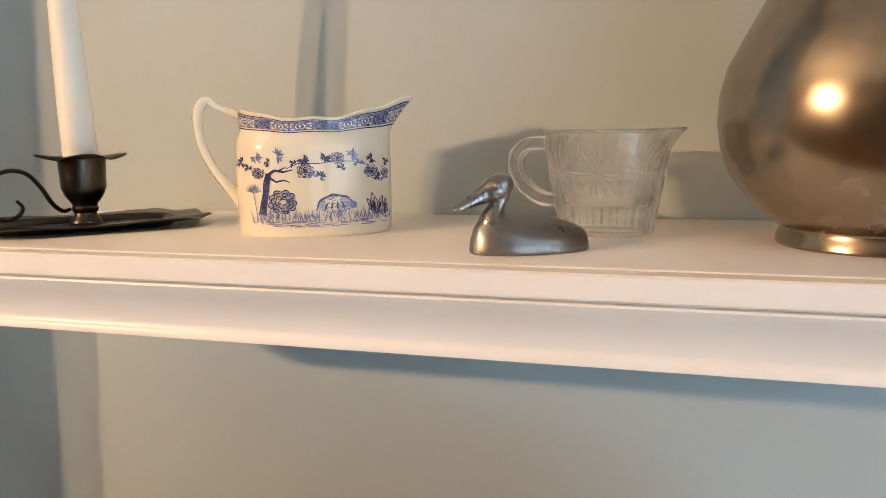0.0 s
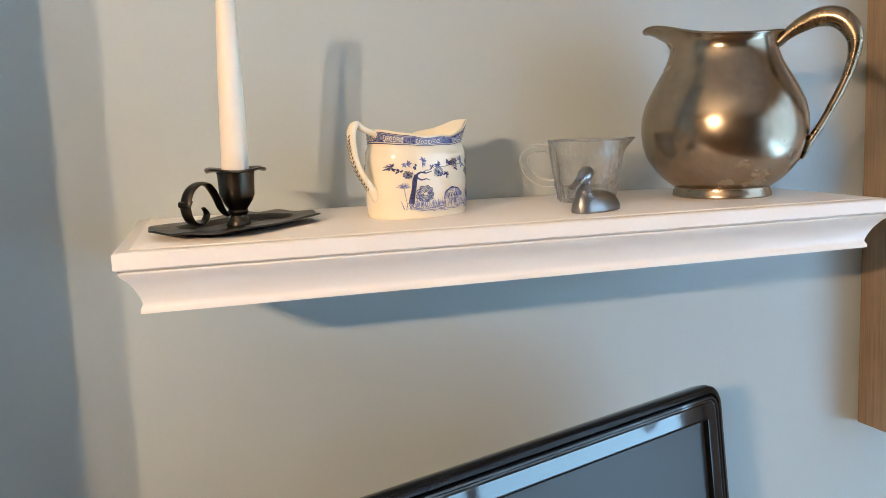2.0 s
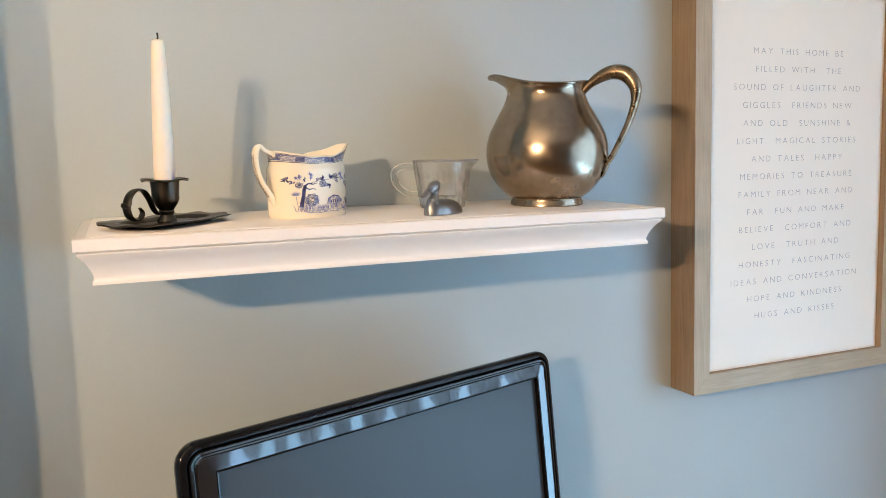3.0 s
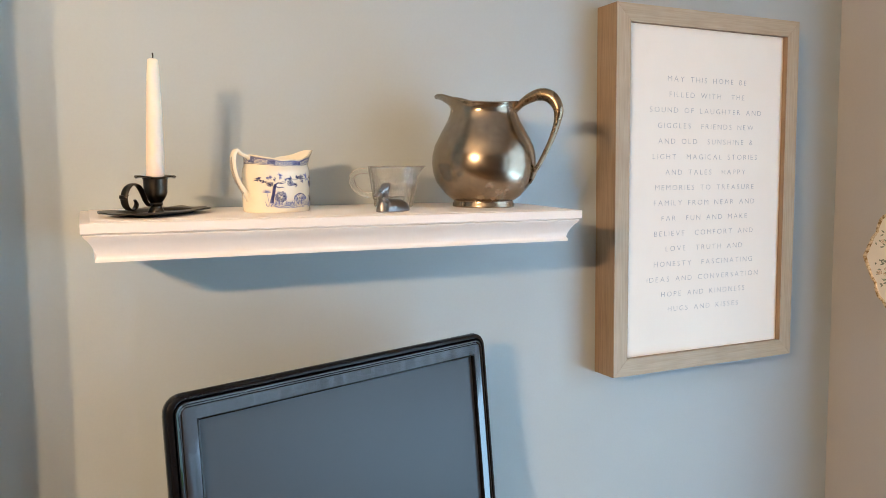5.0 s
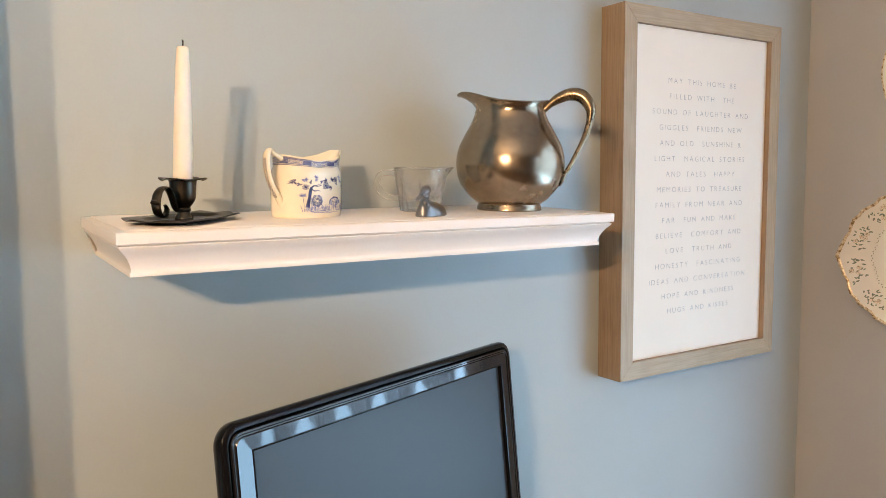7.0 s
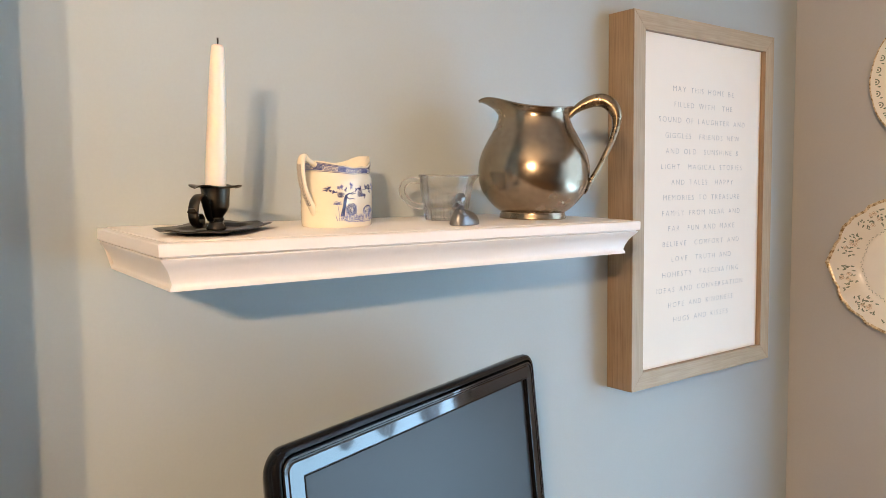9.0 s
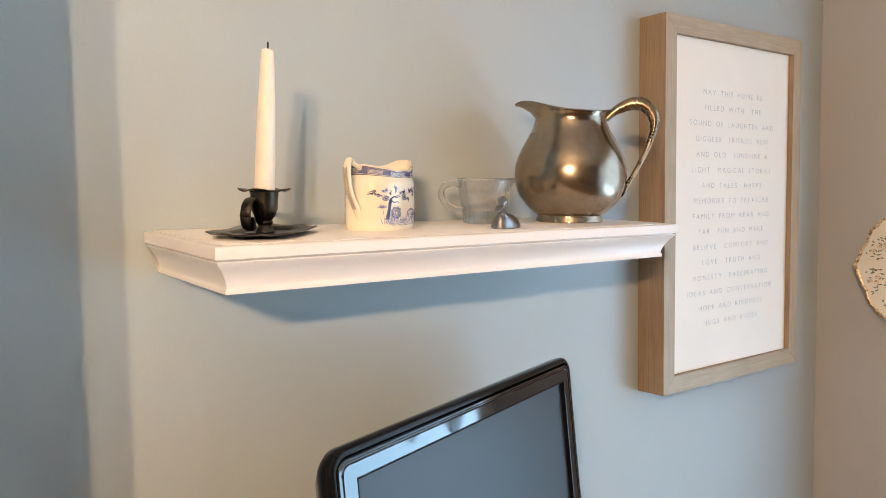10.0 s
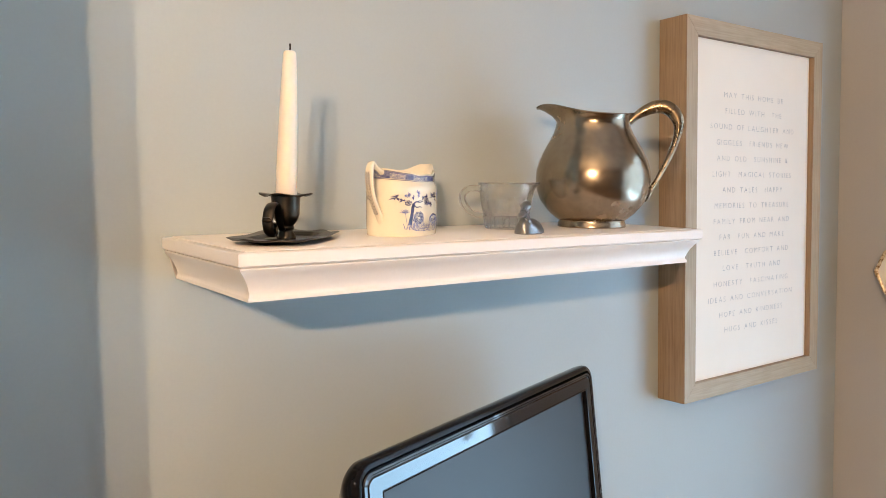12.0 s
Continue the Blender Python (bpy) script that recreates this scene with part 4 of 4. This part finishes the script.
def glyph(ch):
    """The mesh of one thin capital, its left edge at 0, widened to the sign's round letter forms, and its width."""
    if ch not in GLYPHS:
        cu = bpy.data.curves.new("letter", "FONT")
        cu.body, cu.size, cu.offset, cu.resolution_u, cu.align_y = ch, 0.0128, -0.00022, 3, "CENTER"
        tmp = new("letter", cu)
        bpy.context.view_layer.update()
        me = bpy.data.meshes.new_from_object(tmp.evaluated_get(bpy.context.evaluated_depsgraph_get()))
        bpy.data.objects.remove(tmp)
        xs = [v.co.x for v in me.vertices]
        wide = 1.0 if ch in "I" else 1.14
        me.transform(Matrix.Diagonal((wide, 1, 1, 1)) @ Matrix.Translation((-min(xs), 0, 0)))
        me.materials.clear()
        me.materials.append(M_LETTER)
        GLYPHS[ch] = (me, wide * (max(xs) - min(xs)))
    return GLYPHS[ch]


def line_width(text, gap):
    return sum((0.0048 if c == " " else glyph(c)[1]) + gap for c in text) - gap


TRACK = (0.251 - line_width(LINES[2], 0.0)) / (len(LINES[2]) - 1)
for i, text in enumerate(LINES):
    x = 0.9865 - line_width(text, TRACK) / 2
    for ch in text:
        if ch == " ":
            x += 0.0048 + TRACK
            continue
        letter = new("letter", glyph(ch)[0])
        letter.parent = sign
        letter.matrix_basis = pose(x, -0.0424, 1.6075 - 0.02600 * i, 90, 0, 0)
        x += glyph(ch)[1] + TRACK


# ---- monitor on its desk ----
desk = root("desk", pose(0.28, -0.33, 0), "dark wooden desk under the monitor", "desk")
part("desktop", box(-0.42, 0.62, -0.30, 0.30, 0.715, 0.745, 0.004), M_DESK, desk)
for lx in (-0.39, 0.59):
    for ly in (-0.27, 0.27):
        part("leg", box(lx - 0.025, lx + 0.025, ly - 0.025, ly + 0.025, 0, 0.7145, 0.003), M_DESK, desk)

MW, MH, TILT_BACK = 0.456, 0.310, 5.5
monitor = root("monitor", pose(0.2947, -0.1821, 0.745, 0, 0, 19.0), "black flat-panel monitor, switched off, with a glossy bezel", "monitor")
LOC = pose(0, 0, 1.216 - 0.745) @ pose(0, 0, 0, -TILT_BACK, 0)


def rounded_rect(w0, w1, z0, z1, r, y, n=7):
    """A rounded rectangle in the xz plane, from x w0 to w1."""
    out = []
    for cx_, cz_, a0 in ((w1 - r, z1 - r, 0), (w0 + r, z1 - r, 90), (w0 + r, z0 + r, 180), (w1 - r, z0 + r, 270)):
        for k in range(n):
            a = radians(a0 + 90 * k / (n - 1))
            out.append(Vector((cx_ + r * math.cos(a), y, cz_ + r * math.sin(a))))
    return out


def rr(grow, y, r):
    return rounded_rect(-MW / 2 - grow, MW / 2 + grow, -MH - grow, grow, r, y)


part("back_shell", skin([rr(-0.060, 0.060, 0.020), rr(-0.030, 0.052, 0.020), rr(-0.008, 0.036, 0.020), rr(0.0020, 0.024, 0.020), rr(0.0072, 0.016, 0.020), rr(0.0086, 0.0085, 0.020), rr(0.0078, 0.0036, 0.019), rr(0.0055, 0.0014, 0.017), rr(0.0020, 0.0008, 0.015), rr(0.0010, 0.0022, 0.013), rr(-0.004, 0.0085, 0.012)]), M_SHELL, monitor, m=LOC)
LEFT, RIGHT, TOP, BOT = 0.0235, 0.0180, 0.0205, 0.036


def inner(y, grow=0.0):
    return rounded_rect(-MW / 2 + LEFT - grow, MW / 2 - RIGHT + grow, -MH + BOT - grow, -TOP + grow, 0.0006, y)


part("bezel", skin([rr(-0.0016, 0.0040, 0.012), rr(-0.0004, 0.0018, 0.0125), rr(-0.0012, 0.0002, 0.012), rr(-0.0030, 0.0, 0.011), rr(-0.0042, 0.0012, 0.010), rr(-0.0056, 0.0010, 0.009), rr(-0.0066, -0.0002, 0.008), inner(-0.0003, 0.0006), inner(0.0004), inner(0.0060)], closed_ends=False), M_BEZEL, monitor, "glossy black bezel", smooth=False, m=LOC)
part("screen_gasket", skin([inner(-0.0003, 0.0008), inner(-0.0007, 0.0), inner(-0.0003, -0.0012), inner(0.0052, -0.0012)], closed_ends=False), M_SHELL, monitor, "thin black edge round the screen", smooth=False, m=LOC)
part("screen", box(-MW / 2 + LEFT - 0.003, MW / 2 - RIGHT + 0.003, 0.0054, 0.0080, -MH + BOT - 0.003, -TOP + 0.003), M_SCREEN, monitor, "dark matte screen", smooth=False, m=LOC)
part("stand_neck", box(-0.04, 0.04, 0.055, 0.080, 0.010, 0.34, 0.006), M_SHELL, monitor)
part("stand_base", skin([[Vector((0.12 * math.cos(a), 0.06 + 0.085 * math.sin(a), z)) for a in [2 * math.pi * k / 40 for k in range(40)]] for z in (0.0, 0.008)] + [[Vector((0.10 * math.cos(a), 0.06 + 0.065 * math.sin(a), 0.014)) for a in [2 * math.pi * k / 40 for k in range(40)]]]), M_SHELL, monitor)


# ---- china plates on the east wall ----
def plate(y, z, radius, tab, seed, label, motif):
    rnd = random.Random(seed)
    # local z points from the wall into the room, local x along the wall to the corner
    m = pose(EAST - 0.003, y, z) @ Matrix(((0, 0, -1, 0), (1, 0, 0, 0), (0, -1, 0, 0), (0, 0, 0, 1)))
    ob = root("wall_plate", m, label, "plate", "plates on the side wall")

    def edge(a):
        wave = 0.016 * math.cos(10 * a) + 0.010 * math.cos(23 * a) + 0.006 * math.cos(41 * a) if tab else 0.004 * math.cos(12 * a)
        grip = 0.066 * bump_at(a, 0.0, 0.26) + 0.066 * bump_at(a, math.pi, 0.26) if tab else 0.0
        return 1 + wave + grip

    def height(f):
        return 0.004 if f < 0.60 else 0.004 + 0.019 * ((f - 0.60) / 0.40) ** 0.8

    def at(f, a, lift=0.0):
        k = 1 + (edge(a) - 1) * max(0.0, (f - 0.55) / 0.45) ** 1.5
        return Vector((radius * f * k * math.cos(a), radius * f * k * math.sin(a), height(f) + lift))

    seg = 128
    rows = [(0.02, 0), (0.3, 0), (0.55, 0), (0.60, 0), (0.64, 0), (0.72, 0), (0.82, 0), (0.90, 0), (0.96, 0), (0.99, 0.0003), (1.0, -0.0008)]
    rings = [[at(f, 2 * math.pi * k / seg, 0.002 + d) for k in range(seg)] for f, d in rows]
    rings += [[at(f, 2 * math.pi * k / seg, -0.0018) for k in range(seg)] for f in (0.985, 0.9, 0.75, 0.62, 0.5, 0.02)]
    part("dish", skin(rings), M_PLATE, ob)
    part("gilt_edge", skin([[at(f, 2 * math.pi * k / seg, 0.0020 + d) for k in range(seg)] for f, d in ((0.962, 0.0002), (0.974, 0.0008), (0.988, 0.0010), (1.003, 0.0000), (1.003, -0.0020), (0.985, -0.0030))], closed_ends=False), M_GILT, ob, "worn gilt edge") if tab else part("gilt_edge", skin([[at(f, 2 * math.pi * k / seg, 0.0020 + d) for k in range(seg)] for f, d in ((0.985, 0.0004), (1.003, 0.0002), (1.003, -0.0020))], closed_ends=False), M_GILT, ob, "thin gilt edge")
    lay = lambda u, v: at(min(0.93, math.hypot(u, v) / radius), math.atan2(v, u), 0.0024)
    if motif == "sprays":
        for k in range(10):
            a = 2 * math.pi * (k + 0.4) / 10
            polys, heads = [], []
            for j in range(26):
                f, d = rnd.uniform(0.68, 0.91), rnd.uniform(-0.21, 0.21)
                polys.append(leaf(radius * f * math.cos(a + d), radius * f * math.sin(a + d), rnd.uniform(0.004, 0.009), 0.0030, rnd.uniform(0, 6.28)))
            for j in range(4):
                f, d = rnd.uniform(0.74, 0.88), rnd.uniform(-0.10, 0.10)
                heads += flower(radius * f * math.cos(a + d), radius * f * math.sin(a + d), 0.0042)
            print_on("printed_spray", polys, lay, M_GREEN, ob, "grey-green printed spray")
            print_on("printed_heads", heads, lambda u, v: lay(u, v) + Vector((0, 0, 0.0003)), M_ROSE, ob)
        dots = []
        for k in range(110):
            a = 2 * math.pi * k / 110
            f = 0.60 + 0.012 * math.cos(10 * a)
            dots.append(leaf(radius * f * math.cos(a), radius * f * math.sin(a), 0.0040, 0.0014, a + 1.57 + 0.5 * (-1) ** k))
        print_on("printed_wreath", dots, lay, M_GREEN, ob)
    else:
        for k in range(34):
            a = 2 * math.pi * k / 34
            heads = ring_print(radius * 0.92 * math.cos(a), radius * 0.92 * math.sin(a), 0.0050, 0.0020, 10)
            heads += [disc(radius * 0.92 * math.cos(a), radius * 0.92 * math.sin(a), 0.0018, 0.0018, 8), leaf(radius * 0.86 * math.cos(a + 0.08), radius * 0.86 * math.sin(a + 0.08), 0.006, 0.0032, a)]
            print_on("printed_flower", heads, lay, M_GREEN, ob)
    # wire hook that holds the plate on the wall
    part("hook", box(-0.004, 0.004, -0.006, 0.006, 0.0, 0.0040, 0.0006), M_GILT, ob)
    return ob


plate(-0.227, 1.292, 0.128, True, 3, "ivory china plate with scalloped gilt edge and green sprays", "sprays")
plate(-0.292, 1.637, 0.131, False, 8, "round ivory china plate with a ring of small flowers", "ring")
